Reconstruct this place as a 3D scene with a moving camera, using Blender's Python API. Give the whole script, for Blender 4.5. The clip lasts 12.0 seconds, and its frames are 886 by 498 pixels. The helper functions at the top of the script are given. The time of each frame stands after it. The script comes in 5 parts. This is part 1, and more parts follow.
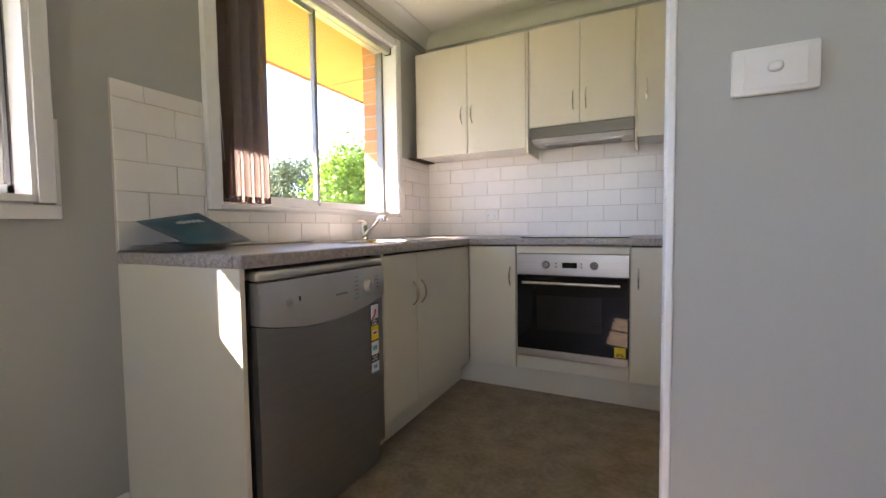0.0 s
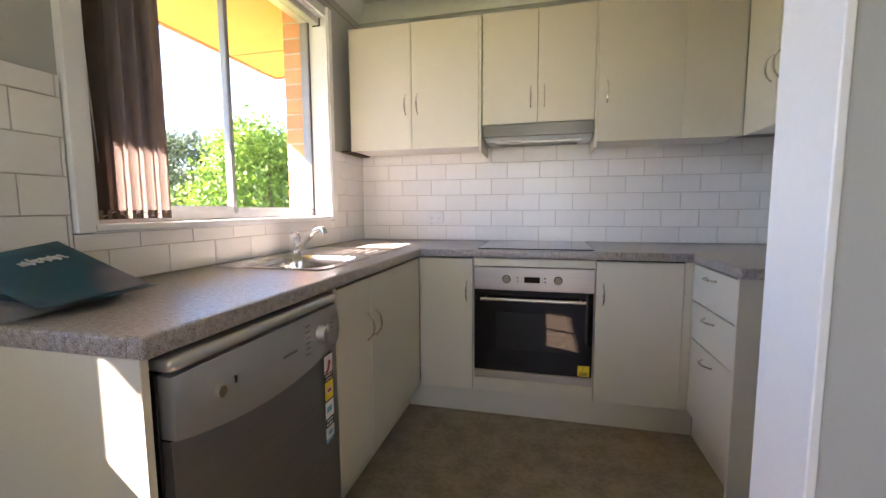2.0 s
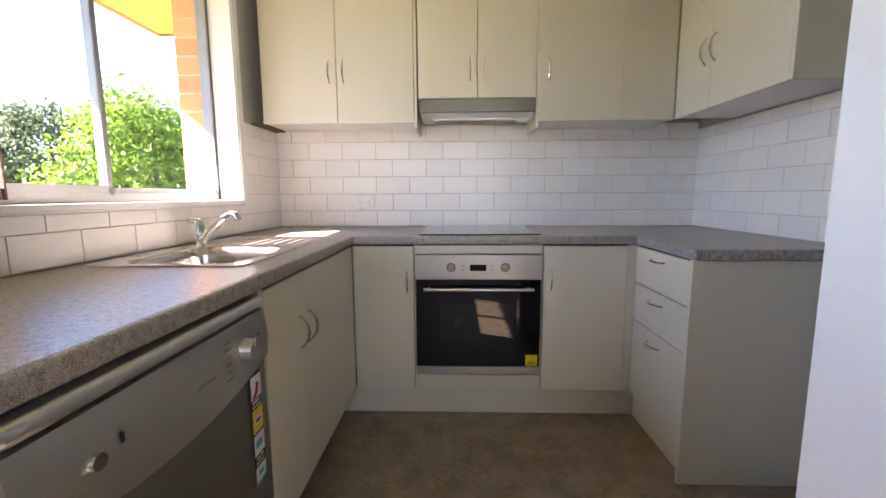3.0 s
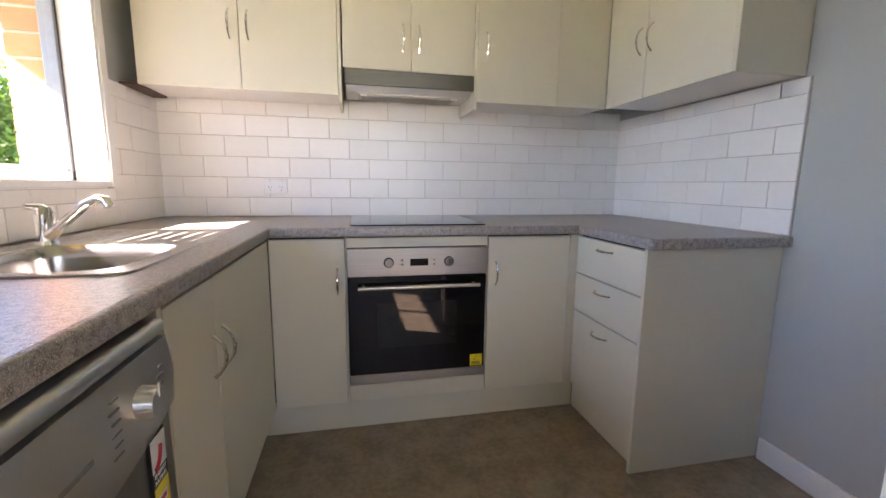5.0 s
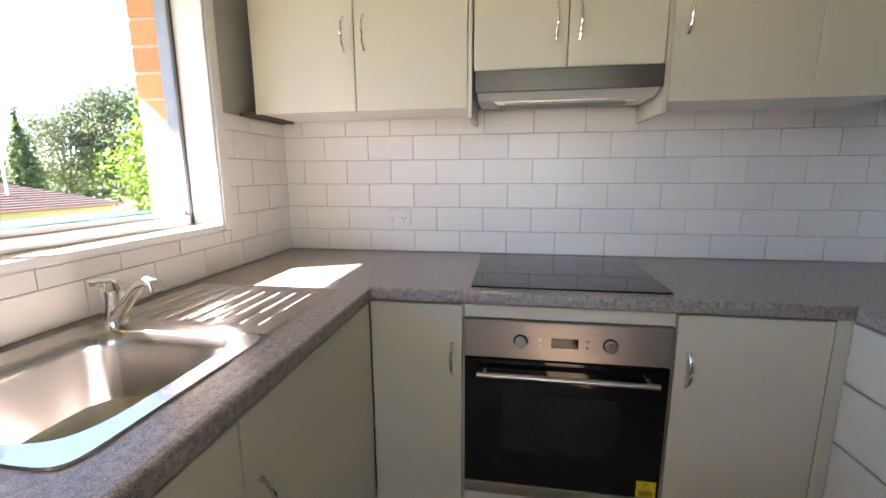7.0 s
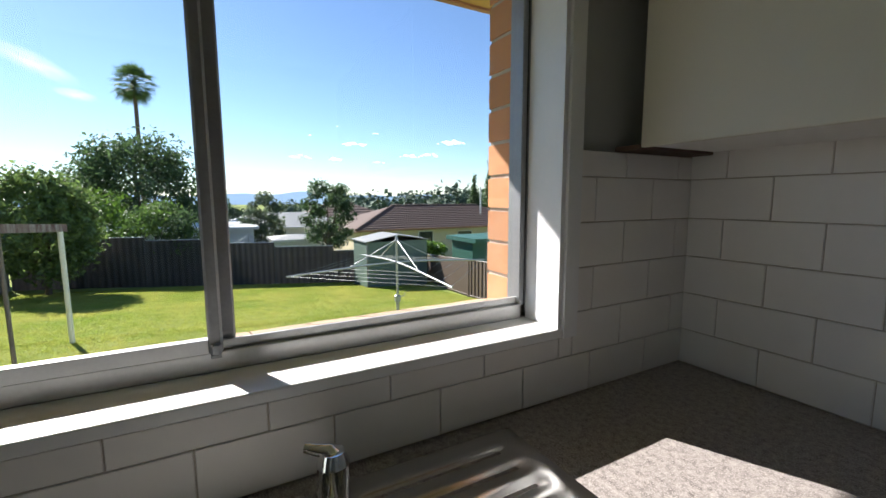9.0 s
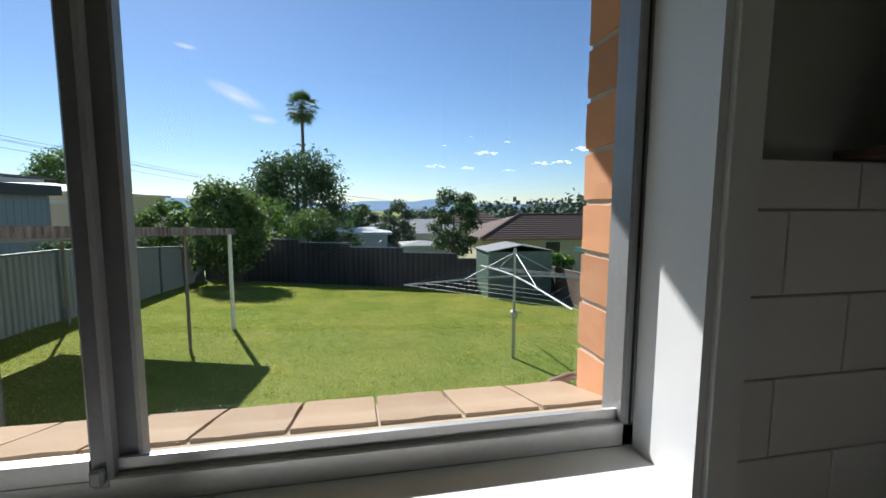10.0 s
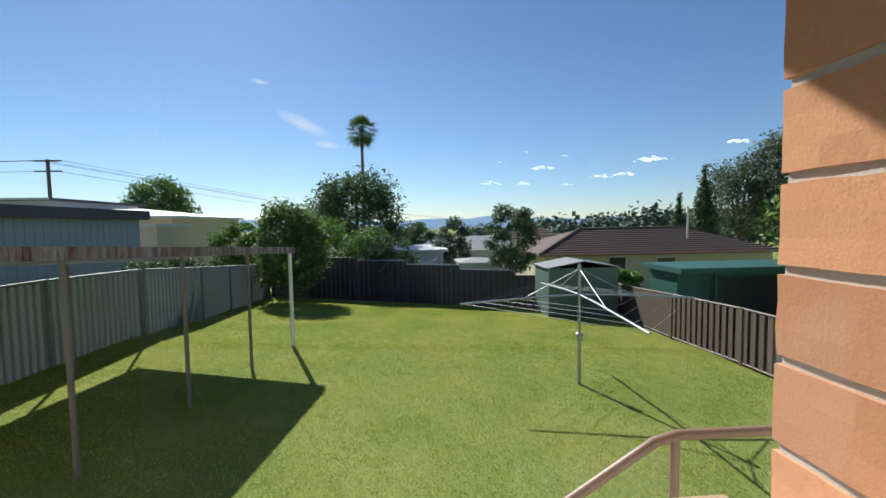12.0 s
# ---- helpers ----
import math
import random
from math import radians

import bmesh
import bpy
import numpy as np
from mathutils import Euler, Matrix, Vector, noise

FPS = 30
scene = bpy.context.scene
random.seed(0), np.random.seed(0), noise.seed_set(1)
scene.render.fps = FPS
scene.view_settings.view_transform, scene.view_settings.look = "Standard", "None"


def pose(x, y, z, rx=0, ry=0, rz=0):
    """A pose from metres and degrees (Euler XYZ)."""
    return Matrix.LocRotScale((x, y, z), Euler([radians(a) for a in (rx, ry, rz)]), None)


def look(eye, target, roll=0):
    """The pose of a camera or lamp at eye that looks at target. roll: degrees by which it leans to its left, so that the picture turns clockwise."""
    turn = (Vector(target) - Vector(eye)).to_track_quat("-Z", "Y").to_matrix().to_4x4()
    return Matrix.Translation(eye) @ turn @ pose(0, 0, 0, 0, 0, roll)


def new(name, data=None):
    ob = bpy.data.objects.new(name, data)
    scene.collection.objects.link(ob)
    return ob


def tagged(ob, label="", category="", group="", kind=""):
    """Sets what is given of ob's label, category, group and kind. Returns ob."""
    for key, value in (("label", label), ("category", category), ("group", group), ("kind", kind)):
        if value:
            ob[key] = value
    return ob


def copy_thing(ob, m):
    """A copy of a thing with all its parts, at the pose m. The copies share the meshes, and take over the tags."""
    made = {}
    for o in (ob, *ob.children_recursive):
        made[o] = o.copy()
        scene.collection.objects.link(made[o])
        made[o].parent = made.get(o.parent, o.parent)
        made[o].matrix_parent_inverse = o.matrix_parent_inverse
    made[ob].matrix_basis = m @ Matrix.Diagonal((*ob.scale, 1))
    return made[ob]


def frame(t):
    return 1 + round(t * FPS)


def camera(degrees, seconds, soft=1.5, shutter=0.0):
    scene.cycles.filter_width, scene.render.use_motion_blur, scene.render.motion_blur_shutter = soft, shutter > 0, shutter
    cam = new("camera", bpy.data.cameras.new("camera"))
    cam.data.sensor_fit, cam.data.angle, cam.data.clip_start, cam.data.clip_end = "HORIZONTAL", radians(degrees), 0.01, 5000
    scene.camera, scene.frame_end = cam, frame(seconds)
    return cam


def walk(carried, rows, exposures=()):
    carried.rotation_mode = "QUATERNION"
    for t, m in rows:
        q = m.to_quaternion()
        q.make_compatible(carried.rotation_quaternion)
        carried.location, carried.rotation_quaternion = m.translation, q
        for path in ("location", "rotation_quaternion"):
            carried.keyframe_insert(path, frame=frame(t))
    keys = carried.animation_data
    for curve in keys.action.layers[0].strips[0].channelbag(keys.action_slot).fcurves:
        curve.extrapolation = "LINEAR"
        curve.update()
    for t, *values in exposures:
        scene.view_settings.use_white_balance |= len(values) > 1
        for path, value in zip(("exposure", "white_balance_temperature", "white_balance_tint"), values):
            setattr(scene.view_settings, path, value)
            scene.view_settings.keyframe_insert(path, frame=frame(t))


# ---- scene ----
cam = camera(93.8, 12.0)
PATH = [
    (0, (1.563, -2.932, 0.966), (0.683, -1.139, 0.863), -0.7),
    (0.5, (1.54, -2.889, 1.082), (0.673, -1.091, 0.948), -0.4),
    (1, (1.481, -2.845, 1.13), (0.665, -1.025, 0.983), -0.5),
    (1.5, (1.382, -2.778, 1.117), (0.679, -0.912, 0.961), -0.6),
    (2, (1.245, -2.716, 1.112), (0.771, -0.782, 0.918), -0.3),
    (2.5, (1.164, -2.614, 1.097), (0.881, -0.648, 0.865), -0.4),
    (3, (1.088, -2.528, 1.092), (1.022, -0.546, 0.832), -0.3),
    (3.5, (1.036, -2.447, 1.067), (1.173, -0.472, 0.786), -0.2),
    (5.5, (0.919, -2.213, 1.083), (1.342, -0.283, 0.773), 0.8),
    (6, (1.004, -2.082, 1.122), (1.266, -0.124, 0.81), 0.7),
    (6.5, (1.027, -1.952, 1.164), (1.053, 0.022, 0.846), 0.6),
    (7, (1.021, -1.794, 1.244), (0.706, 0.148, 0.886), -0.3),
    (7.5, (0.992, -1.646, 1.267), (0.263, 0.184, 0.921), -0.5),
    (9.5, (0.535, -0.974, 1.388), (-1.351, -0.341, 1.175), 0.1),
    (10, (0.406, -0.858, 1.405), (-1.545, -0.467, 1.203), 0.3),
    (10.5, (0.295, -0.806, 1.403), (-1.678, -0.549, 1.203), 0.0),
    (11, (0.212, -0.79, 1.392), (-1.771, -0.603, 1.211), -0.4),
    (11.5, (0.149, -0.804, 1.386), (-1.84, -0.657, 1.237), -0.6),
    (12, (0.111, -0.817, 1.376), (-1.881, -0.693, 1.257), -0.9),
]

EXPO = [(0, 4.05, 6950, 30), (3.5, 4.2, 6980, 30), (5.5, 4.3, 6980, 30), (6.5, 4.2, 6950, 29), (7.5, 3.6, 6700, 24), (8.6, 1.9, 6350, 16), (9.4, 1.0, 6100, 13), (10.0, 0.74, 6000, 12), (12.0, 0.6, 6020, 12)]
walk(cam, [(t, look(e, a, r)) for t, e, a, r in PATH], EXPO)

# ---- world and lights ----
SUN = Vector((1.0, 0.45, -0.855)).normalized()
world = bpy.data.worlds.new("sky")
scene.world = world
world.use_nodes = True
wn, wl = world.node_tree.nodes, world.node_tree.links
sky = wn.new("ShaderNodeTexSky")
sky.sky_type, sky.sun_disc = "NISHITA", False
sky.sun_elevation, sky.sun_rotation = radians(38.0), radians(245.8)
sky.air_density, sky.dust_density, sky.ozone_density = 0.95, 0.10, 4.3
wl.new(sky.outputs[0], wn["Background"].inputs[0])
wn["Background"].inputs[1].default_value = 0.073

sun = new("sun", bpy.data.lights.new("sun", "SUN"))
sun.data.energy, sun.data.angle, sun.data.color = 5.0, radians(0.53), (1.0, 0.95, 0.86)
sun.matrix_world = look((-30, -14, 27), Vector((-30, -14, 27)) + SUN)


# fill lamp added behind the walk, in the opening of an invented window
back_light = new("fill_light", bpy.data.lights.new("fill_light", "AREA"))
back_light.data.shape, back_light.data.size, back_light.data.size_y = "RECTANGLE", 1.9, 1.15
back_light.data.energy, back_light.data.color = 0.95, (1.0, 0.96, 0.90)
back_light.matrix_world = look((1.5, -6.64, 1.55), (1.5, -5.0, 1.55))

# ---- materials ----
def mat(name, a, b=None, rough=0.6, metal=0.0, scale=8.0, fine=120.0, bump=0.0, dist=0.002, contrast=0.5, random_amount=0.0, island=False,
        coat=0.0, stretch=(1, 1, 1), spec=0.5, trans=0.0, c=None):
    """Two scales of noise between the colours a and b (and specks of c), with fine relief."""
    m = bpy.data.materials.new(name)
    m.use_nodes = True
    n, l = m.node_tree.nodes, m.node_tree.links
    p = n["Principled BSDF"]
    b = b or tuple(x * 0.85 for x in a)
    tc = n.new("ShaderNodeTexCoord")
    mp = n.new("ShaderNodeMapping")
    mp.inputs["Scale"].default_value = stretch
    l.new(tc.outputs["Object"], mp.inputs[0])
    big, small = n.new("ShaderNodeTexNoise"), n.new("ShaderNodeTexNoise")
    for t, s in ((big, scale), (small, fine)):
        t.inputs["Scale"].default_value, t.inputs["Detail"].default_value = s, 4.0
        l.new(mp.outputs[0], t.inputs["Vector"])
    add = n.new("ShaderNodeMix")
    add.data_type = "FLOAT"
    add.inputs[0].default_value = 0.4
    l.new(big.outputs[0], add.inputs[2])
    l.new(small.outputs[0], add.inputs[3])
    rg = n.new("ShaderNodeMapRange")
    rg.inputs[1].default_value, rg.inputs[2].default_value = 0.5 - contrast * 0.45, 0.5 + contrast * 0.45
    l.new(add.outputs[0], rg.inputs[0])
    mix = n.new("ShaderNodeMix")
    mix.data_type = "RGBA"
    mix.inputs[6].default_value, mix.inputs[7].default_value = (*a, 1), (*b, 1)
    l.new(rg.outputs[0], mix.inputs[0])
    out = mix.outputs[2]
    if c:
        sp = n.new("ShaderNodeTexNoise")
        sp.inputs["Scale"].default_value, sp.inputs["Detail"].default_value = fine * 1.7, 2.0
        l.new(tc.outputs["Object"], sp.inputs["Vector"])
        r2 = n.new("ShaderNodeMapRange")
        r2.inputs[1].default_value, r2.inputs[2].default_value = 0.55, 0.62
        l.new(sp.outputs[0], r2.inputs[0])
        m2 = n.new("ShaderNodeMix")
        m2.data_type = "RGBA"
        m2.inputs[7].default_value = (*c, 1)
        l.new(r2.outputs[0], m2.inputs[0])
        l.new(out, m2.inputs[6])
        out = m2.outputs[2]
    if random_amount:
        hs = n.new("ShaderNodeHueSaturation")
        if island:
            src = n.new("ShaderNodeNewGeometry").outputs["Random Per Island"]
        else:
            src = n.new("ShaderNodeObjectInfo").outputs["Random"]
        r3 = n.new("ShaderNodeMapRange")
        r3.inputs[3].default_value, r3.inputs[4].default_value = 1 - random_amount, 1 + random_amount
        l.new(src, r3.inputs[0])
        l.new(r3.outputs[0], hs.inputs["Value"])
        l.new(out, hs.inputs["Color"])
        out = hs.outputs[0]
    l.new(out, p.inputs["Base Color"])
    p.inputs["Roughness"].default_value, p.inputs["Metallic"].default_value = rough, metal
    p.inputs["Specular IOR Level"].default_value, p.inputs["Coat Weight"].default_value = spec, coat
    if trans:
        tr = n.new("ShaderNodeBsdfTranslucent")
        ms = n.new("ShaderNodeMixShader")
        ms.inputs[0].default_value = trans
        l.new(out, tr.inputs[0])
        l.new(p.outputs[0], ms.inputs[1])
        l.new(tr.outputs[0], ms.inputs[2])
        l.new(ms.outputs[0], n["Material Output"].inputs[0])
    if bump:
        bp = n.new("ShaderNodeBump")
        bp.inputs["Strength"].default_value, bp.inputs["Distance"].default_value = bump, dist
        l.new(add.outputs[0], bp.inputs["Height"])
        l.new(bp.outputs[0], p.inputs["Normal"])
    return m


def glass_mat(name):
    m = bpy.data.materials.new(name)
    m.use_nodes = True
    n, l = m.node_tree.nodes, m.node_tree.links
    tr, gl, lw, ms = (n.new("ShaderNodeBsdfTransparent"), n.new("ShaderNodeBsdfGlossy"), n.new("ShaderNodeLayerWeight"), n.new("ShaderNodeMixShader"))
    tr.inputs[0].default_value = (0.97, 0.985, 0.975, 1)
    gl.inputs["Roughness"].default_value = 0.02
    pw, ad = n.new("ShaderNodeMath"), n.new("ShaderNodeMath")
    pw.operation, ad.operation = "POWER", "MULTIPLY_ADD"
    pw.inputs[1].default_value, ad.inputs[1].default_value, ad.inputs[2].default_value = 5.0, 0.5, 0.035
    lw.inputs[0].default_value = 0.5
    l.new(lw.outputs["Facing"], pw.inputs[0])
    l.new(pw.outputs[0], ad.inputs[0])
    l.new(ad.outputs[0], ms.inputs[0])
    l.new(tr.outputs[0], ms.inputs[1])
    l.new(gl.outputs[0], ms.inputs[2])
    l.new(ms.outputs[0], n["Material Output"].inputs[0])
    return m


# Self-lit material for far backdrops: emission replaces light they would receive.
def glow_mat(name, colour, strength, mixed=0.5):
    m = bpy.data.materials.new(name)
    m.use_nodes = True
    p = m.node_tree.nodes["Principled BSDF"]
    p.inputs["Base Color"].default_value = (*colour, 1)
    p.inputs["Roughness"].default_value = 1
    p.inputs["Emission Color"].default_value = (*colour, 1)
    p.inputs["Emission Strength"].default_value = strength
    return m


PAINT = mat("wall_paint", (0.47, 0.48, 0.46), (0.44, 0.45, 0.43), 0.75, scale=3, fine=220, bump=0.12, dist=0.001)
WHITE = mat("white_gloss_paint", (0.84, 0.845, 0.84), (0.80, 0.805, 0.80), 0.35, scale=6, fine=90, bump=0.1, dist=0.0008)
CEIL = mat("ceiling_paint", (0.80, 0.80, 0.76), (0.77, 0.77, 0.73), 0.85, scale=2, fine=150, bump=0.08, dist=0.001)
TILE = mat("white_glazed_tile", (0.86, 0.835, 0.80), (0.82, 0.795, 0.76), 0.3, scale=5, fine=30, bump=0.12, dist=0.0015, random_amount=0.03)
GROUT = mat("tile_grout", (0.60, 0.53, 0.46), (0.51, 0.445, 0.39), 0.9, scale=9, fine=300, bump=0.3, dist=0.001)
CABINET = mat("cream_laminate", (0.67, 0.63, 0.51), (0.64, 0.60, 0.485), 0.42, scale=2.5, fine=260, bump=0.06, dist=0.0005)
CARCASS = mat("white_melamine", (0.78, 0.76, 0.71), (0.75, 0.73, 0.68), 0.5, scale=3, fine=200)
GAP = mat("shadow_gap", (0.05, 0.048, 0.04), (0.03, 0.03, 0.03), 0.9)
BENCH = mat("speckled_laminate", (0.43, 0.385, 0.36), (0.12, 0.105, 0.097), 0.33, scale=80, fine=260, contrast=0.36, bump=0.10, dist=0.0008, c=(0.50, 0.46, 0.43))
VINYL = mat("mottled_vinyl", (0.30, 0.235, 0.17), (0.18, 0.138, 0.098), 0.48, scale=9, fine=45, contrast=0.26, bump=0.15, dist=0.001)
STEEL = mat("brushed_steel", (0.56, 0.53, 0.495), (0.47, 0.445, 0.42), 0.30, 1.0, scale=6, fine=240, stretch=(1, 1, 30), bump=0.04, dist=0.0003)
SINK = mat("sink_steel", (0.52, 0.505, 0.485), (0.44, 0.43, 0.415), 0.20, 1.0, scale=5, fine=260, bump=0.05, dist=0.0003)
CHROME = mat("chrome", (0.80, 0.80, 0.80), (0.74, 0.74, 0.74), 0.07, 1.0)
NICKEL = mat("polished_nickel", (0.74, 0.70, 0.63), (0.66, 0.62, 0.56), 0.16, 1.0)
APPL = mat("appliance_silver", (0.64, 0.63, 0.61), (0.58, 0.57, 0.555), 0.32, 0.85, scale=3, fine=300, bump=0.03, dist=0.0003)
APPL2 = mat("appliance_dark_steel", (0.35, 0.345, 0.34), (0.30, 0.295, 0.29), 0.33, 0.9, scale=4, fine=260, stretch=(1, 1, 18), bump=0.04, dist=0.0003)
# hood front steel, reflection of the dark room put into its base colour
HOODF = mat("steel_dark_reflection", (0.17, 0.165, 0.155), (0.14, 0.135, 0.13), 0.30, 1.0, scale=6, fine=240, stretch=(1, 1, 30), bump=0.04, dist=0.0003)
HOODW = mat("pale_hood_enamel", (0.66, 0.66, 0.64), (0.60, 0.60, 0.58), 0.35, 0.2)
BLACK = mat("black_plastic", (0.015, 0.015, 0.016), (0.01, 0.01, 0.01), 0.45)
BGLASS = mat("black_glass", (0.006, 0.006, 0.007), (0.004, 0.004, 0.004), 0.04, scale=3, fine=60)
ALU = mat("window_aluminium", (0.62, 0.62, 0.61), (0.52, 0.52, 0.51), 0.38, 0.55, scale=12, fine=160, bump=0.05)
# darker copy of ALU: backlit shade of the stiles in its colour; also print
ALUD = mat("shade_dark_aluminium", (0.34, 0.345, 0.35), (0.27, 0.27, 0.275), 0.5, 0.4, scale=20, fine=160, bump=0.1)
PLASTIC = mat("white_plastic", (0.80, 0.80, 0.79), (0.77, 0.77, 0.76), 0.3)
BLIND = mat("brown_blind_fabric", (0.27, 0.20, 0.16), (0.21, 0.155, 0.125), 0.9, scale=20, fine=300, bump=0.2, trans=0.3)
TEAL = mat("teal_card", (0.017, 0.135, 0.225), (0.015, 0.115, 0.195), 0.28, scale=4, fine=160)
PAPER = mat("white_paper", (0.75, 0.76, 0.77), (0.70, 0.71, 0.72), 0.8)
YELLOW = mat("yellow_sticker", (0.80, 0.62, 0.02), (0.74, 0.57, 0.02), 0.4)
RED = mat("red_print", (0.55, 0.03, 0.04), None, 0.5)
BLUE = mat("blue_print", (0.10, 0.42, 0.62), None, 0.5)
GLASS = glass_mat("window_glass")
BRICK = mat("orange_brick", (0.72, 0.37, 0.185), (0.61, 0.26, 0.125), 0.9, scale=9, fine=330, contrast=0.5, bump=0.4, dist=0.002, random_amount=0.17, c=(0.50, 0.21, 0.095))
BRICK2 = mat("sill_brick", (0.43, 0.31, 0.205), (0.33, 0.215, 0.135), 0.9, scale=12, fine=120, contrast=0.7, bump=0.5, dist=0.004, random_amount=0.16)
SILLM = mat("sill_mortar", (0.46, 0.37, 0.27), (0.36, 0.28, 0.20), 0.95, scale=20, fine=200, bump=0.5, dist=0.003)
MORTAR = mat("mortar", (0.62, 0.58, 0.51), (0.50, 0.46, 0.40), 0.95, scale=20, fine=200, bump=0.5, dist=0.003)
SOFFIT = mat("cream_soffit", (0.42, 0.26, 0.085), (0.38, 0.235, 0.075), 0.7, scale=2, fine=60)
FASCIA = mat("brown_fascia", (0.30, 0.15, 0.09), (0.25, 0.12, 0.07), 0.6)
LAWN = mat("lawn_ground", (0.15, 0.21, 0.042), (0.30, 0.31, 0.095), 0.95, scale=0.9, fine=26, contrast=0.45, bump=0.35, dist=0.014, spec=0.1)
BLADE = mat("grass_blade", (0.26, 0.36, 0.052), (0.54, 0.50, 0.13), 0.75, contrast=0.3, scale=0.6, fine=7, trans=0.5, random_amount=0.5, island=True, spec=0.2)
FENCE_L = mat("pale_green_steel", (0.235, 0.255, 0.25), (0.185, 0.205, 0.20), 0.55, scale=3, fine=40, stretch=(1, 1, 0.3), bump=0.1)
FENCE_D = mat("charcoal_fence", (0.088, 0.083, 0.085), (0.066, 0.063, 0.065), 0.75, scale=2, fine=30)
FENCE_B = mat("brown_steel_fence", (0.13, 0.092, 0.07), (0.10, 0.07, 0.054), 0.6, scale=3, fine=30)
GALV = mat("galvanised_steel", (0.45, 0.46, 0.46), (0.34, 0.35, 0.35), 0.45, 0.7, scale=12, fine=90)
POST = mat("weathered_post_paint", (0.26, 0.225, 0.20), (0.18, 0.145, 0.125), 0.7, scale=6, fine=60, stretch=(1, 1, 0.2))
RUST = mat("peeling_red_beam", (0.11, 0.02, 0.02), (0.42, 0.36, 0.34), 0.85, scale=9, fine=40, stretch=(2, 2, 0.25), contrast=0.32, bump=0.2)
ROOFING = mat("corrugated_roof", (0.30, 0.30, 0.29), (0.22, 0.22, 0.22), 0.6, 0.3, scale=2, fine=40)
SHED = mat("green_shed_steel", (0.13, 0.185, 0.15), (0.105, 0.15, 0.12), 0.55, scale=2, fine=40)
GREEN = mat("dark_green_steel", (0.022, 0.105, 0.08), (0.018, 0.085, 0.065), 0.55, scale=2, fine=40)
ROOFT = mat("terracotta_roof_tile", (0.165, 0.10, 0.078), (0.11, 0.07, 0.056), 0.85, scale=3, fine=50, contrast=0.7, random_amount=0.2, island=True)
CREAM = mat("cream_render", (0.62, 0.53, 0.38), (0.56, 0.48, 0.34), 0.85, scale=2, fine=60)
GREYCLAD = mat("grey_cladding", (0.34, 0.37, 0.42), (0.27, 0.30, 0.345), 0.7, scale=2, fine=60, stretch=(1, 1, 0.2))
WHITEHOUSE = mat("white_cladding", (0.62, 0.63, 0.63), (0.55, 0.56, 0.56), 0.7, scale=2, fine=60)
DARKWIN = mat("dark_window_glass", (0.03, 0.04, 0.05), (0.02, 0.025, 0.03), 0.1)
RAIL = mat("painted_handrail", (0.28, 0.17, 0.115), (0.22, 0.13, 0.09), 0.45, scale=10, fine=90)
BARK = mat("bark", (0.14, 0.105, 0.08), (0.09, 0.07, 0.05), 0.95, scale=8, fine=60, stretch=(1, 1, 0.2), bump=0.5, dist=0.01)
LEAF = mat("leaf_green", (0.12, 0.20, 0.040), (0.07, 0.13, 0.028), 0.5, scale=1.2, fine=9, trans=0.5, random_amount=0.45, island=True)
LEAFM = mat("leaf_light_green", (0.20, 0.28, 0.08), (0.11, 0.17, 0.045), 0.45, scale=1.2, fine=9, trans=0.5, random_amount=0.45, island=True)
LEAFB = mat("leaf_bright", (0.16, 0.27, 0.03), (0.08, 0.16, 0.02), 0.55, scale=1.2, fine=9, trans=0.4, random_amount=0.4, island=True)
LEAFD = mat("leaf_dark", (0.090, 0.145, 0.052), (0.052, 0.092, 0.034), 0.55, scale=1.2, fine=9, trans=0.5, random_amount=0.4, island=True)
LEAFG = mat("leaf_grey_green", (0.12, 0.155, 0.085), (0.08, 0.115, 0.062), 0.6, scale=1.2, fine=9, trans=0.45, random_amount=0.4, island=True)
WOODS = mat("far_foliage", (0.10, 0.14, 0.085), (0.06, 0.095, 0.06), 0.8, scale=0.1, fine=1.5, random_amount=0.4, island=True)
# distance haze put into the hills as blue colour and emission
HILL = glow_mat("hill_haze_glow", (0.24, 0.33, 0.47), 0.7)
# clouds glow a little, sunlight through them painted as emission
CLOUD = glow_mat("cloud", (0.86, 0.90, 0.95), 0.45)


# ---- building blocks ----
def box(bm, x0, x1, y0, y1, z0, z1, bevel=0.0, seg=1):
    m = Matrix.Translation(((x0 + x1) / 2, (y0 + y1) / 2, (z0 + z1) / 2)) @ Matrix.Diagonal((abs(x1 - x0), abs(y1 - y0), abs(z1 - z0), 1))
    r = bmesh.ops.create_cube(bm, size=1, matrix=m)
    if bevel:
        edges = list({e for v in r["verts"] for e in v.link_edges})
        bmesh.ops.bevel(bm, geom=edges, offset=bevel, segments=seg, affect="EDGES", profile=0.5)
    return bm


def B(*args, **kw):
    return box(bmesh.new(), *args, **kw)


def cyl(bm, a, b, r, r2=None, n=16):
    a, b = Vector(a), Vector(b)
    q = (b - a).to_track_quat("Z", "Y").to_matrix().to_4x4()
    bmesh.ops.create_cone(bm, cap_ends=True, segments=n, radius1=r, radius2=r if r2 is None else r2, depth=(b - a).length, matrix=Matrix.Translation((a + b) / 2) @ q)
    return bm


def C(*args, **kw):
    return cyl(bmesh.new(), *args, **kw)


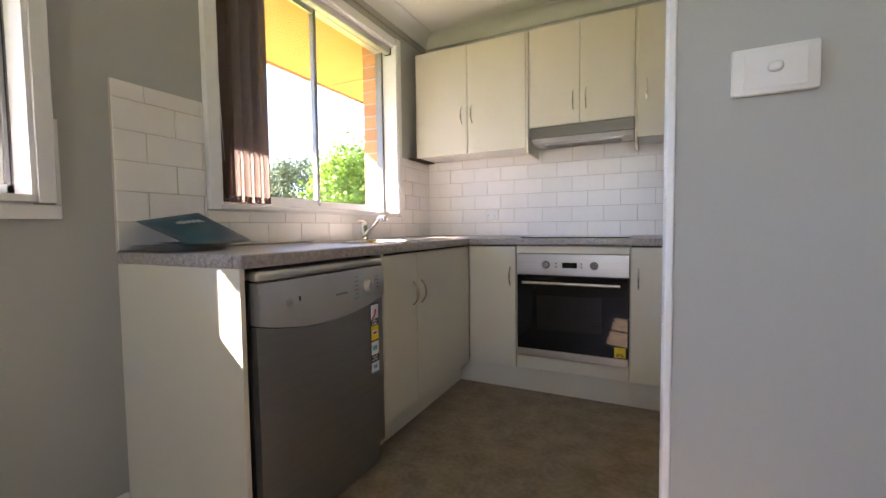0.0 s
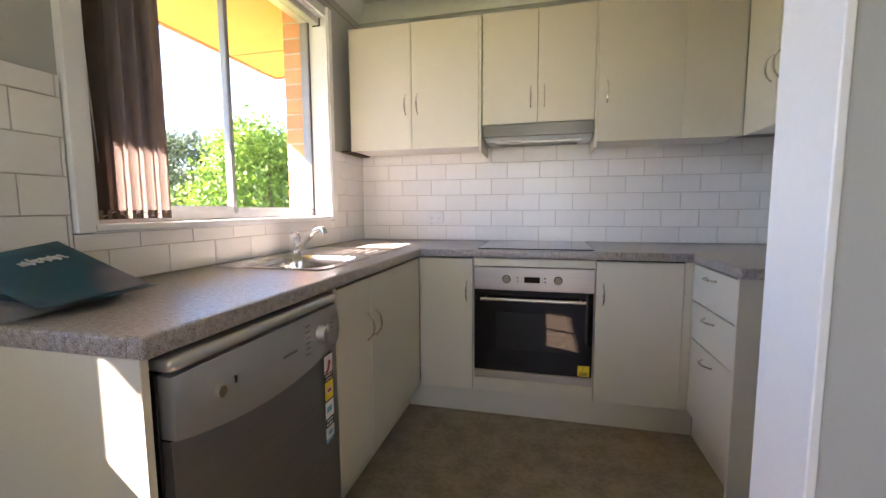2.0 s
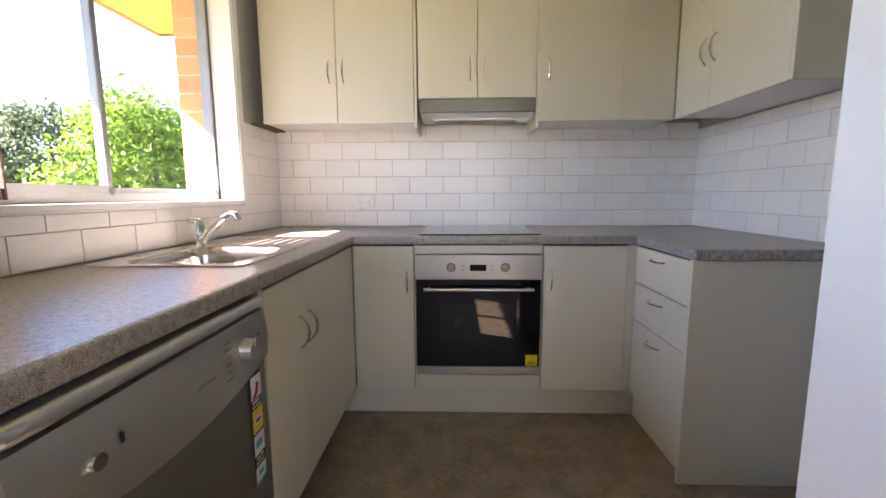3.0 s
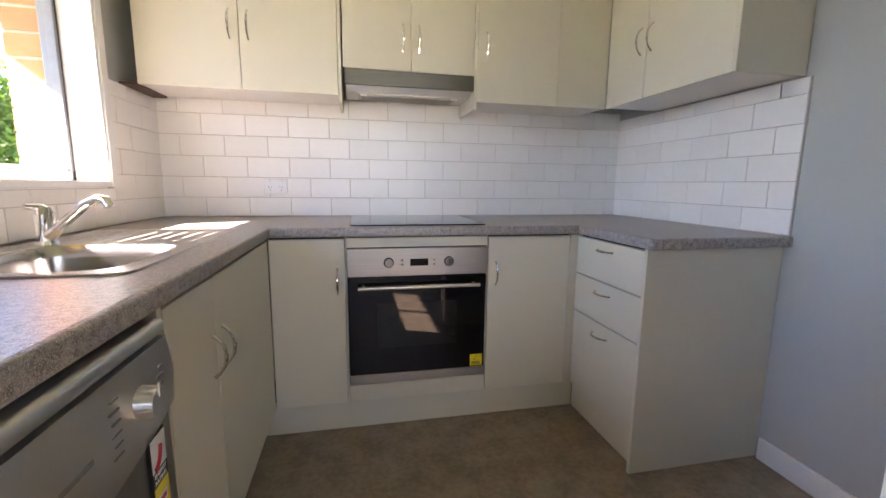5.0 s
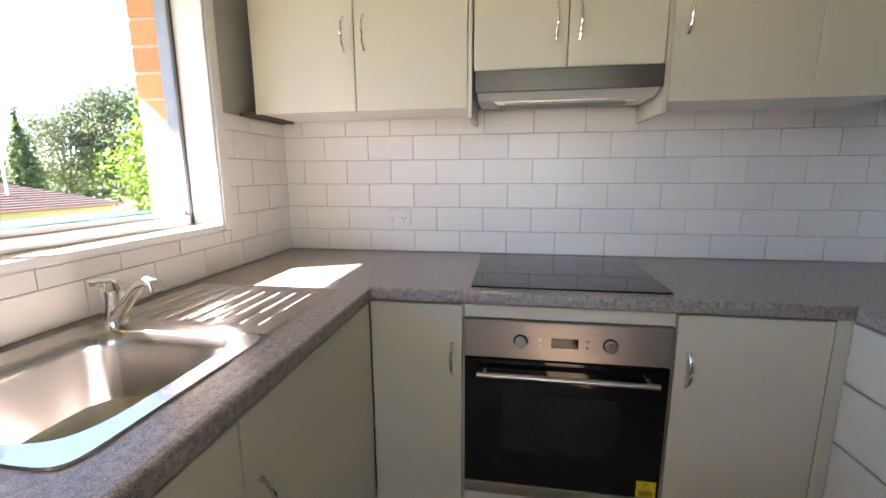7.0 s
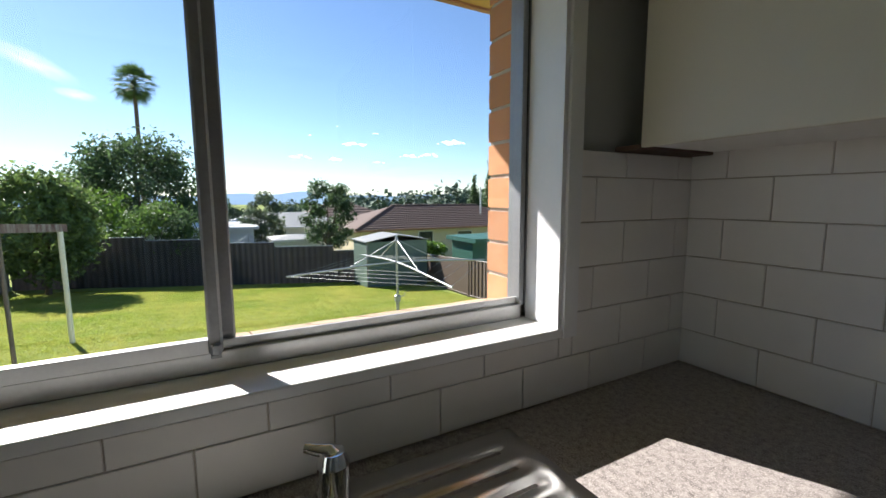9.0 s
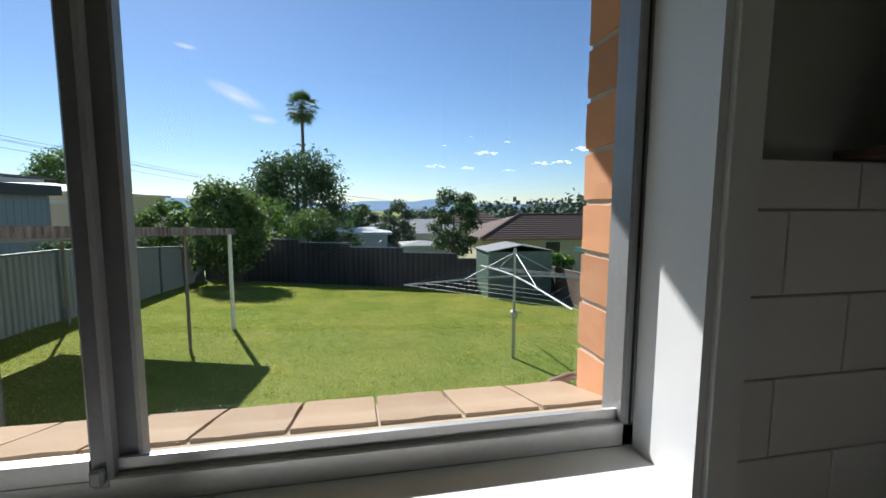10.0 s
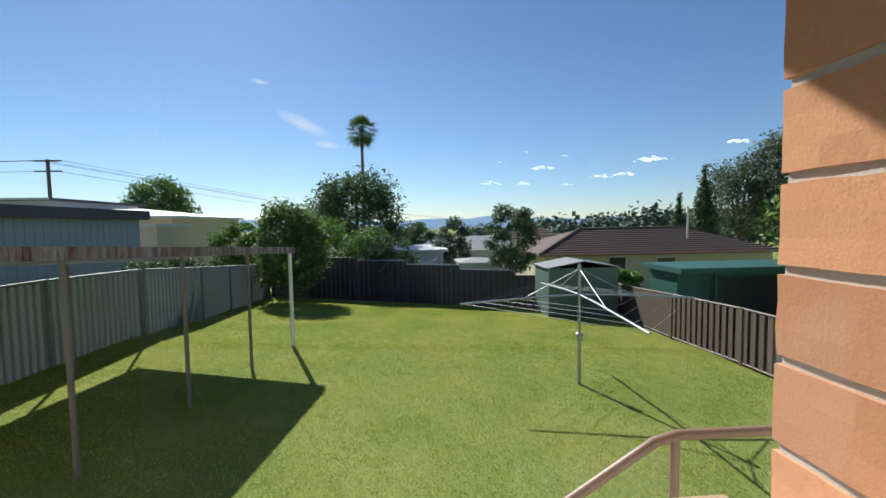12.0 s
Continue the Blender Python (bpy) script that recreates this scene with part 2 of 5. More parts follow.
def tube(bm, pts, r, n=8):
    """A round bar along points; r is one radius, or one for each point."""
    pts = [Vector(p) for p in pts]
    rings = []
    up = Vector((0.13, 0.21, 1)).normalized()
    for i, p in enumerate(pts):
        d = (pts[min(i + 1, len(pts) - 1)] - pts[max(i - 1, 0)]).normalized()
        u = d.cross(up)
        if u.length < 0.2:
            u = d.cross(Vector((1, 0.3, 0)))
        u.normalize()
        v = d.cross(u)
        rr = r[i] if isinstance(r, (list, tuple)) else r
        rings.append([bm.verts.new(p + rr * (math.cos(k * 2 * math.pi / n) * u + math.sin(k * 2 * math.pi / n) * v)) for k in range(n)])
    for a, b in zip(rings, rings[1:]):
        for k in range(n):
            bm.faces.new((a[k], a[(k + 1) % n], b[(k + 1) % n], b[k]))
    bm.faces.new(rings[0][::-1])
    bm.faces.new(rings[-1])
    return bm


def T(pts, r, n=8):
    return tube(bmesh.new(), pts, r, n)


def mesh_of(name, bm, material, smooth=False):
    bmesh.ops.recalc_face_normals(bm, faces=bm.faces)
    me = bpy.data.meshes.new(name)
    bm.to_mesh(me)
    bm.free()
    me.materials.append(material)
    if smooth:
        me.polygons.foreach_set("use_smooth", [True] * len(me.polygons))
        me.set_sharp_from_angle(angle=radians(40))
    return me


def thing(name, loc, label, category, group="", kind=""):
    ob = new(name)
    ob.location = loc
    ob.empty_display_size = 0.1
    return tagged(ob, label, category, group, kind)


def part(name, bm, material, parent, label="", smooth=False):
    """One mesh, given in world places, under a thing or under a part."""
    ob = new(name, mesh_of(name, bm, material, smooth))
    ob.parent = parent
    if parent.type == "EMPTY":
        ob.matrix_parent_inverse = Matrix.Translation(-parent.location)
    if label:
        ob["label"] = label
    return ob


def solo(name, bm, material, label, category, group="", kind="", smooth=False):
    return tagged(new(name, mesh_of(name, bm, material, smooth)), label, category, group, kind)


def setting(name, bm, material, label, category, smooth=False):
    return solo(name, bm, material, label, category, kind="structure", smooth=smooth)


def lettering(text, m, size, material, parent, name="lettering"):
    cu = bpy.data.curves.new(name, "FONT")
    cu.body, cu.size, cu.align_x, cu.align_y, cu.extrude = text, size, "CENTER", "CENTER", 0.0003
    cu.materials.append(material)
    ob = new(name, cu)
    ob.parent = parent
    off = Matrix.Translation(-parent.location) if parent.type == "EMPTY" else Matrix()
    ob.matrix_parent_inverse = off
    ob.matrix_basis = m
    return ob


def holed(bm, x0, x1, ys, zs, holes):
    """A wall slab in the plane of y and z with rectangular holes (y0, y1, z0, z1)."""
    yy = sorted({*ys, *(h[0] for h in holes), *(h[1] for h in holes)})
    zz = sorted({*zs, *(h[2] for h in holes), *(h[3] for h in holes)})
    for a, b in zip(yy, yy[1:]):
        for c, d in zip(zz, zz[1:]):
            if not any(h[0] <= (a + b) / 2 <= h[1] and h[2] <= (c + d) / 2 <= h[3] for h in holes):
                box(bm, x0, x1, a, b, c, d)
    bmesh.ops.remove_doubles(bm, verts=bm.verts, dist=1e-5)
    return bm


# ---- room shell ----
W, CEILING = 2.50, 2.44
WIN1 = (-1.82, -0.475, 1.06, 2.20)
WIN2 = (-3.60, -2.38, 1.06, 2.20)
setting("floor", B(0, 4.6, -6.6, 0, -0.05, 0), VINYL, "brown mottled vinyl flooring", "floor")
setting("ceiling", B(-0.12, 4.72, -6.72, 0.12, CEILING, CEILING + 0.06), CEIL, "white painted plasterboard ceiling", "ceiling")
wall_west = setting("wall_west", holed(bmesh.new(), -0.12, 0, (-6.72, 0.12), (-0.05, CEILING), (WIN1, WIN2)), PAINT, "grey painted wall with two windows", "wall")
wall_north = setting("wall_north", B(0, W + 0.1, 0, 0.12, -0.05, CEILING), PAINT, "grey painted kitchen wall behind the oven", "wall")
wall_east = setting("wall_east", B(W, W + 0.1, -1.95, 0, -0.05, CEILING), PAINT, "grey painted kitchen side wall", "wall")
nib = setting("wall_nib", B(1.607, 4.6, -2.085, -1.95, 0, CEILING), PAINT, "grey painted nib wall with a light switch", "wall")
setting("trim_nib_end", B(1.594, 1.607, -2.088, -1.943, 0, CEILING, bevel=0.002), WHITE, "white gloss timber jamb on the wall end", "trim")
south = bmesh.new()
for a in ((0, 0.5, -0.05, CEILING), (2.5, 4.6, -0.05, CEILING), (0.5, 2.5, -0.05, 0.95), (0.5, 2.5, 2.15, CEILING)):
    box(south, a[0], a[1], -6.72, -6.6, a[2], a[3])
# unseen window, added only to house the fill lamp
w3 = thing("window_3", (1.5, -6.66, 0.95), "plain white framed window behind, unseen, added for the fill light", "window", kind="structure")
for a in ((0.5, 0.54, 0.95, 2.15), (2.46, 2.5, 0.95, 2.15), (0.54, 2.46, 0.95, 0.99), (0.54, 2.46, 2.11, 2.15), (1.48, 1.52, 0.99, 2.11)):
    part("window_frame", B(a[0], a[1], -6.70, -6.66, a[2], a[3]), WHITE, w3)
setting("wall_south", south, PAINT, "plain grey wall closing the room", "wall")
setting("wall_far_east", B(4.6, 4.72, -6.72, -1.95, -0.05, CEILING), PAINT, "plain grey wall closing the room", "wall")


def cove(bm, a, b, inward, size=0.085):
    """A hollow plaster cornice from a to b under the ceiling."""
    a, b, inward = Vector(a), Vector(b), Vector(inward)
    prof = [(0, 0)]
    for i in range(9):
        t = i / 8 * math.pi / 2
        prof.append((size - size * 0.94 * math.cos(t) - 0.002, -size + size * 0.94 * math.sin(t)))
    prof.insert(1, (0, -size))
    prof.append((size, 0))
    ends = [[bm.verts.new(p + inward * u + Vector((0, 0, v))) for u, v in prof] for p in (a, b)]
    k = len(prof)
    for i in range(k):
        bm.faces.new((ends[0][i], ends[0][(i + 1) % k], ends[1][(i + 1) % k], ends[1][i]))
    bm.faces.new(ends[0])
    bm.faces.new(ends[1][::-1])
    return bm


cz = CEILING - 0.001
setting("trim_cornice_west", cove(bmesh.new(), (0, -6.6, cz), (0, 0, cz), (1, 0, 0)), CEIL, "white plaster cove cornice", "cornice", True)
setting("trim_cornice_north", cove(bmesh.new(), (0, 0, cz), (W, 0, cz), (0, -1, 0)), CEIL, "white plaster cove cornice", "cornice", True)
setting("trim_cornice_east", cove(bmesh.new(), (W, -1.95, cz), (W, 0, cz), (-1, 0, 0)), CEIL, "white plaster cove cornice", "cornice", True)
setting("baseboard_east", B(W - 0.014, W, -1.95, -1.075, 0, 0.09, bevel=0.003), WHITE, "white painted skirting board", "skirting")
setting("baseboard_west", B(0, 0.014, -6.6, -2.187, 0, 0.09, bevel=0.003), WHITE, "white painted skirting board", "skirting")
setting("baseboard_nib", B(1.607, 4.6, -2.099, -2.085, 0, 0.09, bevel=0.003), WHITE, "white painted skirting board", "skirting")


# ---- windows ----
def window(name, y0, y1, meet, bright):
    """An aluminium slider in a timber reveal: the pane above meet is fixed, the other slides in the inner track."""
    w = thing(name, (-0.1, (y0 + y1) / 2, 1.06), "aluminium sliding window in a white timber reveal", "window", kind="structure")
    z0, z1, xf, xb = 1.072, 2.20, -0.085, -0.135
    part("sill", B(-0.088, 0.028, y0 + 0.001, y1 - 0.001, 1.052, 1.072, bevel=0.002), WHITE, w, "white painted timber sill")
    for n, a in (("jamb", (-0.084, 0.024, y0 + 0.0005, y0 + 0.012, z0, z1)), ("jamb", (-0.084, 0.024, y1 - 0.012, y1 - 0.0005, z0, z1)), ("head", (-0.084, 0.004, y0 + 0.012, y1 - 0.012, z1 - 0.012, z1 - 0.0005))):
        part(n, B(*a), WHITE, w, "white painted reveal")
    for a in ((0.0005, 0.030, y0 - 0.046, y0 - 0.0005, 1.05, z1 + 0.05), (0.0005, 0.030, y1 + 0.0005, y1 + 0.042, 1.05, z1 + 0.05),
              (0.0005, 0.016, y0 + 0.004, y1 - 0.004, z1 - 0.004, z1 + 0.05), (0.0005, 0.012, y0 + 0.004, y1 - 0.004, 1.046, 1.0515)):
        part("architrave", B(*a, bevel=0.0015), WHITE, w, "white painted architrave")
    if not bright:
        part("sash_stile", B(-0.104, -0.0855, y1 - 0.068, y1 - 0.0305, z0 + 0.034, z1 - 0.034, bevel=0.003), ALU, w)
        part("apron", B(0.0005, 0.018, y0 - 0.046, y1 + 0.056, 1.004, 1.0455, bevel=0.0015), WHITE, w, "white painted apron board")
        part("architrave_block", B(0.0005, 0.015, y1 + 0.043, y1 + 0.056, 1.0458, 1.295), WHITE, w)
    part("bottom_rail", B(xb, xf, y0, y1, z0, z0 + 0.034, bevel=0.002), ALU, w)
    part("track_lip", B(xf - 0.016, xf - 0.011, y0, y1, z0 + 0.034, z0 + 0.05), ALU, w)
    part("top_rail", B(xb, xf, y0, y1, z1 - 0.034, z1, bevel=0.002), ALU, w)
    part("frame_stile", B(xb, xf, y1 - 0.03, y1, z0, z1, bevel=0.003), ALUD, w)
    part("frame_stile", B(xb, xf, y0, y0 + 0.03, z0, z1, bevel=0.003), ALU, w)
    # room side of the stiles: backlight shade painted in with ALUD
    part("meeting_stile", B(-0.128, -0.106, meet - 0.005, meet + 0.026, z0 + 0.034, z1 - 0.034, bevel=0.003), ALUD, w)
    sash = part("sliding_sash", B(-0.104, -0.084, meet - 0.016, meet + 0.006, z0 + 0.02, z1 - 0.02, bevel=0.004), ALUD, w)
    part("sash_rail", B(-0.102, -0.086, y0 + 0.03, meet - 0.016, z0 + 0.022, z0 + 0.056), ALU, sash)
    part("sash_rail", B(-0.102, -0.086, y0 + 0.03, meet - 0.016, z1 - 0.06, z1 - 0.022), ALU, sash)
    part("latch", B(-0.084, -0.074, meet - 0.012, meet + 0.002, z0 + 0.03, z0 + 0.05, bevel=0.003), ALUD, sash)
    p1 = part("pane", B(-0.1165, -0.1125, meet + 0.02, y1 - 0.028, z0 + 0.03, z1 - 0.03), GLASS, w)
    p2 = part("pane", B(-0.096, -0.092, y0 + 0.028, meet - 0.012, z0 + 0.05, z1 - 0.05), GLASS, sash)
    part("stile_groove", B(-0.0848, -0.0835, y1 - 0.019, y1 - 0.016, z0 + 0.03, z1 - 0.03), BLACK, w)
    part("seal", B(-0.112, -0.109, meet + 0.026, y1 - 0.03, z0 + 0.034, z0 + 0.039), BLACK, w)
    p1.visible_shadow = p2.visible_shadow = False
    return w


window("window_1", -1.82, -0.475, -1.135, True)
window("window_2", -3.60, -2.38, -2.99, False)

# vertical blind drawn to one side
blind = thing("vertical_blind", (-0.03, -1.2, 2.16), "brown vertical blind drawn to one side of the window", "blind")
part("headrail", B(-0.055, -0.012, -1.80, -0.50, 2.145, 2.185, bevel=0.004), ALU, blind, "grey metal headrail")
part("headrail_cap", B(-0.057, -0.010, -0.50, -0.492, 2.143, 2.187), BLACK, blind)
for i in range(10):
    y = -1.785 + i * 0.0255
    bm = bmesh.new()
    ang = radians((4 if i % 2 else -8) + (50 if i < 2 else 0) * (1 - i * 0.3))
    cols = []
    for k in range(6):
        u = (k / 5 - 0.5) * 0.10
        bow = 0.007 * (1 - (k / 2.5 - 1) ** 2)
        x = -0.028 + u * 0.62 * math.cos(ang) - bow * math.sin(ang)
        yy = y + u * math.sin(ang) + bow
        cols.append([bm.verts.new((x, yy, z)) for z in (1.085, 2.144)])
    for a, b in zip(cols, cols[1:]):
        bm.faces.new((a[0], b[0], b[1], a[1]))
    bmesh.ops.solidify(bm, geom=bm.faces[:], thickness=0.0012)
    v = part("vane", bm, BLIND, blind, smooth=True)
    part("bottom_weight", B(-0.052, -0.004, y - 0.002, y + 0.010, 1.087, 1.112), BLIND, v)
part("chain", T([(-0.006, -1.80 + 0.24 * i / 12, 1.10 - 0.008 * math.sin(i * 1.5)) for i in range(13)], 0.0016, 5), PLASTIC, blind, "white bead chain")
part("cord", T([(0.0, -1.795, 2.14), (0.002, -1.795, 1.6), (0.003, -1.78, 1.25), (0.001, -1.80, 1.6)], 0.0015, 5), PLASTIC, blind, "white cord")


# ---- kitchen ----
def bow_handle(parent, c, along, out, length=0.105):
    """A slim bowed pull handle with two feet, centred at c."""
    c, along, out = Vector(c), Vector(along), Vector(out)
    pts, rad = [], []
    for i in range(11):
        t = i / 10 * 2 - 1
        pts.append(c + along * (t * length / 2) + out * (0.027 * (1 - abs(t) ** 2.6) + 0.002))
        rad.append(0.0034 + 0.0018 * (1 - abs(t)) + (0.0018 if abs(t) > 0.9 else 0))
    return part("handle", T(pts, rad, 8), NICKEL, parent, "bowed polished metal handle", True)


def door(parent, name, a, handle=None, along=(0, 0, 1), out=(0, -1, 0)):
    d = part(name, B(*a, bevel=0.0018), CABINET, parent)
    if handle:
        bow_handle(d, handle, along, out)
    return d


KICK, TOPD = 0.142, 0.862
# base cabinets under the window
c = thing("base_cabinet", (0.3, -1.06, 0), "cream two-door sink cabinet under the worktop", "cabinet", "base cabinets")
part("body", B(0.012, 0.570, -1.512, -0.60, KICK, 0.715), CARCASS, c)
part("front_rail", B(0.530, 0.5695, -1.512, -0.60, 0.7155, TOPD), CARCASS, c)
part("gap", B(0.570, 0.5725, -1.512, -0.61, KICK, TOPD), GAP, c)
door(c, "door", (0.574, 0.592, -1.511, -1.2415, KICK + 0.002, 0.850), (0.592, -1.276, 0.663), out=(1, 0, 0))
door(c, "door", (0.574, 0.592, -1.2385, -0.600, KICK + 0.002, 0.850), (0.592, -1.203, 0.663), out=(1, 0, 0))
part("kickboard", B(0.495, 0.512, -1.530, -0.55, 0.001, KICK), CABINET, c)
part("end_stile", B(0.55, 0.592, -1.530, -1.5125, KICK, 0.862), CABINET, c)

# base cabinets along the oven wall
c = thing("base_cabinet", (0.74, -0.3, 0), "cream corner cabinet with one door beside the oven", "cabinet", "base cabinets")
part("body", B(0.594, 0.884, -0.575, -0.012, KICK, TOPD), CARCASS, c)
part("gap", B(0.594, 0.884, -0.5775, -0.575, KICK, TOPD), GAP, c)
door(c, "door", (0.5945, 0.884, -0.597, -0.579, KICK + 0.002, 0.852), (0.853, -0.597, 0.678))
part("kickboard", B(0.513, 0.890, -0.552, -0.536, 0.001, KICK), CABINET, c)

c = thing("oven_cabinet", (1.19, -0.3, 0), "cream cabinet housing the built-in oven", "cabinet", "base cabinets")
part("side_panel", B(0.8865, 0.8905, -0.585, -0.012, KICK, TOPD), CARCASS, c)
part("side_panel", B(1.4895, 1.4925, -0.585, -0.012, KICK, TOPD), CARCASS, c)
part("top_panel", B(0.892, 1.488, -0.592, -0.575, 0.815, 0.855, bevel=0.0015), CABINET, c)
part("bottom_panel", B(0.892, 1.488, -0.594, -0.576, KICK + 0.004, 0.219, bevel=0.0015), CABINET, c)
part("kickboard", B(0.8905, 1.490, -0.552, -0.536, 0.001, KICK), CABINET, c)

c = thing("base_cabinet", (1.7, -0.3, 0), "cream base cabinet with one door beside the oven", "cabinet", "base cabinets")
part("body", B(1.494, 1.925, -0.575, -0.012, KICK, TOPD), CARCASS, c)
part("gap", B(1.494, 1.925, -0.5775, -0.575, KICK, TOPD), GAP, c)
door(c, "door", (1.4945, 1.882, -0.597, -0.579, KICK + 0.002, 0.852), (1.530, -0.597, 0.690))
part("filler", B(1.8845, 1.9385, -0.595, -0.577, KICK, 0.856), CABINET, c)
part("kickboard", B(1.4905, 1.958, -0.552, -0.536, 0.001, KICK), CABINET, c)

c = thing("drawer_cabinet", (2.2, -0.83, 0), "cream three-drawer cabinet with a full-height end panel", "cabinet", "base cabinets")
part("body", B(1.942, 2.488, -1.044, -0.602, KICK, TOPD), CARCASS, c)
part("gap", B(1.9395, 1.942, -1.044, -0.602, KICK, TOPD), GAP, c)
for z0, z1, hz in ((0.686, 0.851, 0.815), (0.510, 0.680, 0.637), (KICK + 0.006, 0.504, 0.455)):
    door(c, "drawer_front", (1.920, 1.938, -1.043, -0.597, z0, z1), (1.920, -0.815, hz), (0, 1, 0), (-1, 0, 0))
part("end_panel", B(1.918, 2.4985, -1.062, -1.046, 0.001, 0.862, bevel=0.001), CABINET, c)
part("kickboard", B(1.960, 1.976, -1.045, -0.554, 0.001, KICK), CABINET, c)

c = thing("end_panel", (0.3, -2.175, 0), "cream laminate end panel beside the dishwasher", "cabinet panel")
part("panel", B(0.001, 0.588, -2.182, -2.166, 0.001, 0.862, bevel=0.001), CABINET, c)


# worktop
wt = thing("worktop", (1.2, -0.3, 0.864), "grey-brown speckled laminate worktop in a U shape", "worktop")
wz0, wz1 = 0.864, 0.900
hole = (0.085, 0.482, -1.432, -1.018)
bm = B(0.001, 0.590, -2.176, hole[2], wz0, wz1)
box(bm, 0.001, hole[0], hole[2], hole[3], wz0, wz1)
box(bm, hole[1], 0.590, hole[2], hole[3], wz0, wz1)
box(bm, 0.001, 0.590, hole[3], -0.601, wz0, wz1)
bmesh.ops.remove_doubles(bm, verts=bm.verts, dist=1e-5)
part("sink_run", bm, BENCH, wt)
part("back_run", B(0.001, W - 0.001, -0.601, -0.001, wz0, wz1), BENCH, wt)
part("side_run", B(1.921, W - 0.001, -1.084, -0.601, wz0, wz1), BENCH, wt)
for a in ((0.566, 0.604, -2.187, -0.6125), (0.001, 0.5655, -2.187, -2.150), (0.566, 1.9495, -0.612, -0.575), (1.910, 1.9495, -1.094, -0.6125), (1.950, W - 0.001, -1.094, -1.055)):
    part("rolled_edge", B(*a, wz0 - 0.003, wz1 - 0.0003, bevel=0.006, seg=3), BENCH, wt, smooth=True)


# sink with drainer
def superloop(cx, cy, hx, hy, z, n=48, p=4.5):
    out = []
    for i in range(n):
        a = 2 * math.pi * i / n
        ca, sa = math.cos(a), math.sin(a)
        out.append((cx + hx * math.copysign(abs(ca) ** (2 / p), ca), cy + hy * math.copysign(abs(sa) ** (2 / p), sa), z))
    return out


def loft(bm, loops, cap=True):
    rings = [[bm.verts.new(p) for p in lp] for lp in loops]
    n = len(rings[0])
    for a, b in zip(rings, rings[1:]):
        for k in range(n):
            bm.faces.new((a[k], a[(k + 1) % n], b[(k + 1) % n], b[k]))
    if cap:
        bm.faces.new(rings[-1])
    return bm


sink = thing("sink", (0.28, -1.04, 0.9), "stainless steel sink with one bowl and a ribbed drainer", "sink")
bc = (0.292, -1.222)
loops = [superloop(0.281, -1.230, 0.231, 0.214, 0.9008, p=14), superloop(0.281, -1.230, 0.229, 0.212, 0.9045, p=14), superloop(0.281, -1.230, 0.222, 0.205, 0.9040, p=12)]
for hx, hy, z in ((0.178, 0.188, 0.9035), (0.173, 0.183, 0.898), (0.169, 0.179, 0.870), (0.164, 0.174, 0.79), (0.155, 0.165, 0.757), (0.13, 0.14, 0.743), (0.06, 0.065, 0.737), (0.043, 0.043, 0.736)):
    loops.append(superloop(*bc, hx, hy, z, p=5 if hx > 0.1 else 2.2))
part("bowl", loft(bmesh.new(), loops), SINK, sink, "brushed steel bowl", True)
waste = part("waste", loft(bmesh.new(), [superloop(*bc, r, r, z, 24, 2) for r, z in ((0.044, 0.738), (0.038, 0.740), (0.034, 0.735), (0.012, 0.733))]), CHROME, sink, "round chrome waste", True)
bm = bmesh.new()
nx, ny = 76, 30
grid = []
for i in range(nx + 1):
    row = []
    x = 0.05 + 0.462 * i / nx
    for j in range(ny + 1):
        y = -1.017 + 0.377 * j / ny
        fx = min(1, max(0, min(x - 0.085, 0.475 - x) / 0.02))
        fy = min(1, max(0, min(y + 0.985, -0.675 - y) / 0.025))
        rib = 0.5 + 0.5 * math.cos((x - 0.085) / 0.39 * 2 * math.pi * 8)
        z = 0.9045 - 0.0032 * fx * fy + 0.0024 * fx * fy * rib - 0.0015 * fx * fy
        if i in (0, nx) or j == ny:
            z = 0.9008
        row.append(bm.verts.new((x, y, z)))
    grid.append(row)
for i in range(nx):
    for j in range(ny):
        bm.faces.new((grid[i][j], grid[i + 1][j], grid[i + 1][j + 1], grid[i][j + 1]))
part("drainer", bm, SINK, sink, "ribbed steel drainer", True)

tap = thing("tap", (0.145, -1.03, 0.904), "chrome single-lever mixer tap on the sink", "tap")
tx, ty = 0.118, -1.003
part("base", C((tx, ty, 0.9035), (tx, ty, 0.912), 0.027, 0.025, 24), CHROME, tap, smooth=True)
part("body", C((tx, ty, 0.912), (tx, ty, 0.985), 0.021, 0.023, 24), CHROME, tap, smooth=True)
bm = C((tx, ty, 0.985), (tx, ty, 1.003), 0.0235, 0.017, 24)
part("cap", bm, CHROME, tap, smooth=True)
part("lever", T([(tx, ty, 0.996), (tx - 0.004, ty - 0.004, 1.002), (tx - 0.012, ty - 0.020, 1.004), (tx - 0.020, ty - 0.034, 1.007)], [0.012, 0.011, 0.009, 0.007], 10), CHROME, tap, smooth=True)
part("spout", T([(tx + 0.005, ty - 0.002, 0.925), (tx + 0.03, ty - 0.012, 0.938), (tx + 0.08, ty - 0.032, 0.978), (tx + 0.13, ty - 0.052, 1.014), (tx + 0.165, ty - 0.066, 1.028), (tx + 0.188, ty - 0.075, 1.024), (tx + 0.194, ty - 0.077, 1.008)],
                [0.017, 0.015, 0.0125, 0.0115, 0.0115, 0.0125, 0.0135], 14), CHROME, tap, smooth=True)

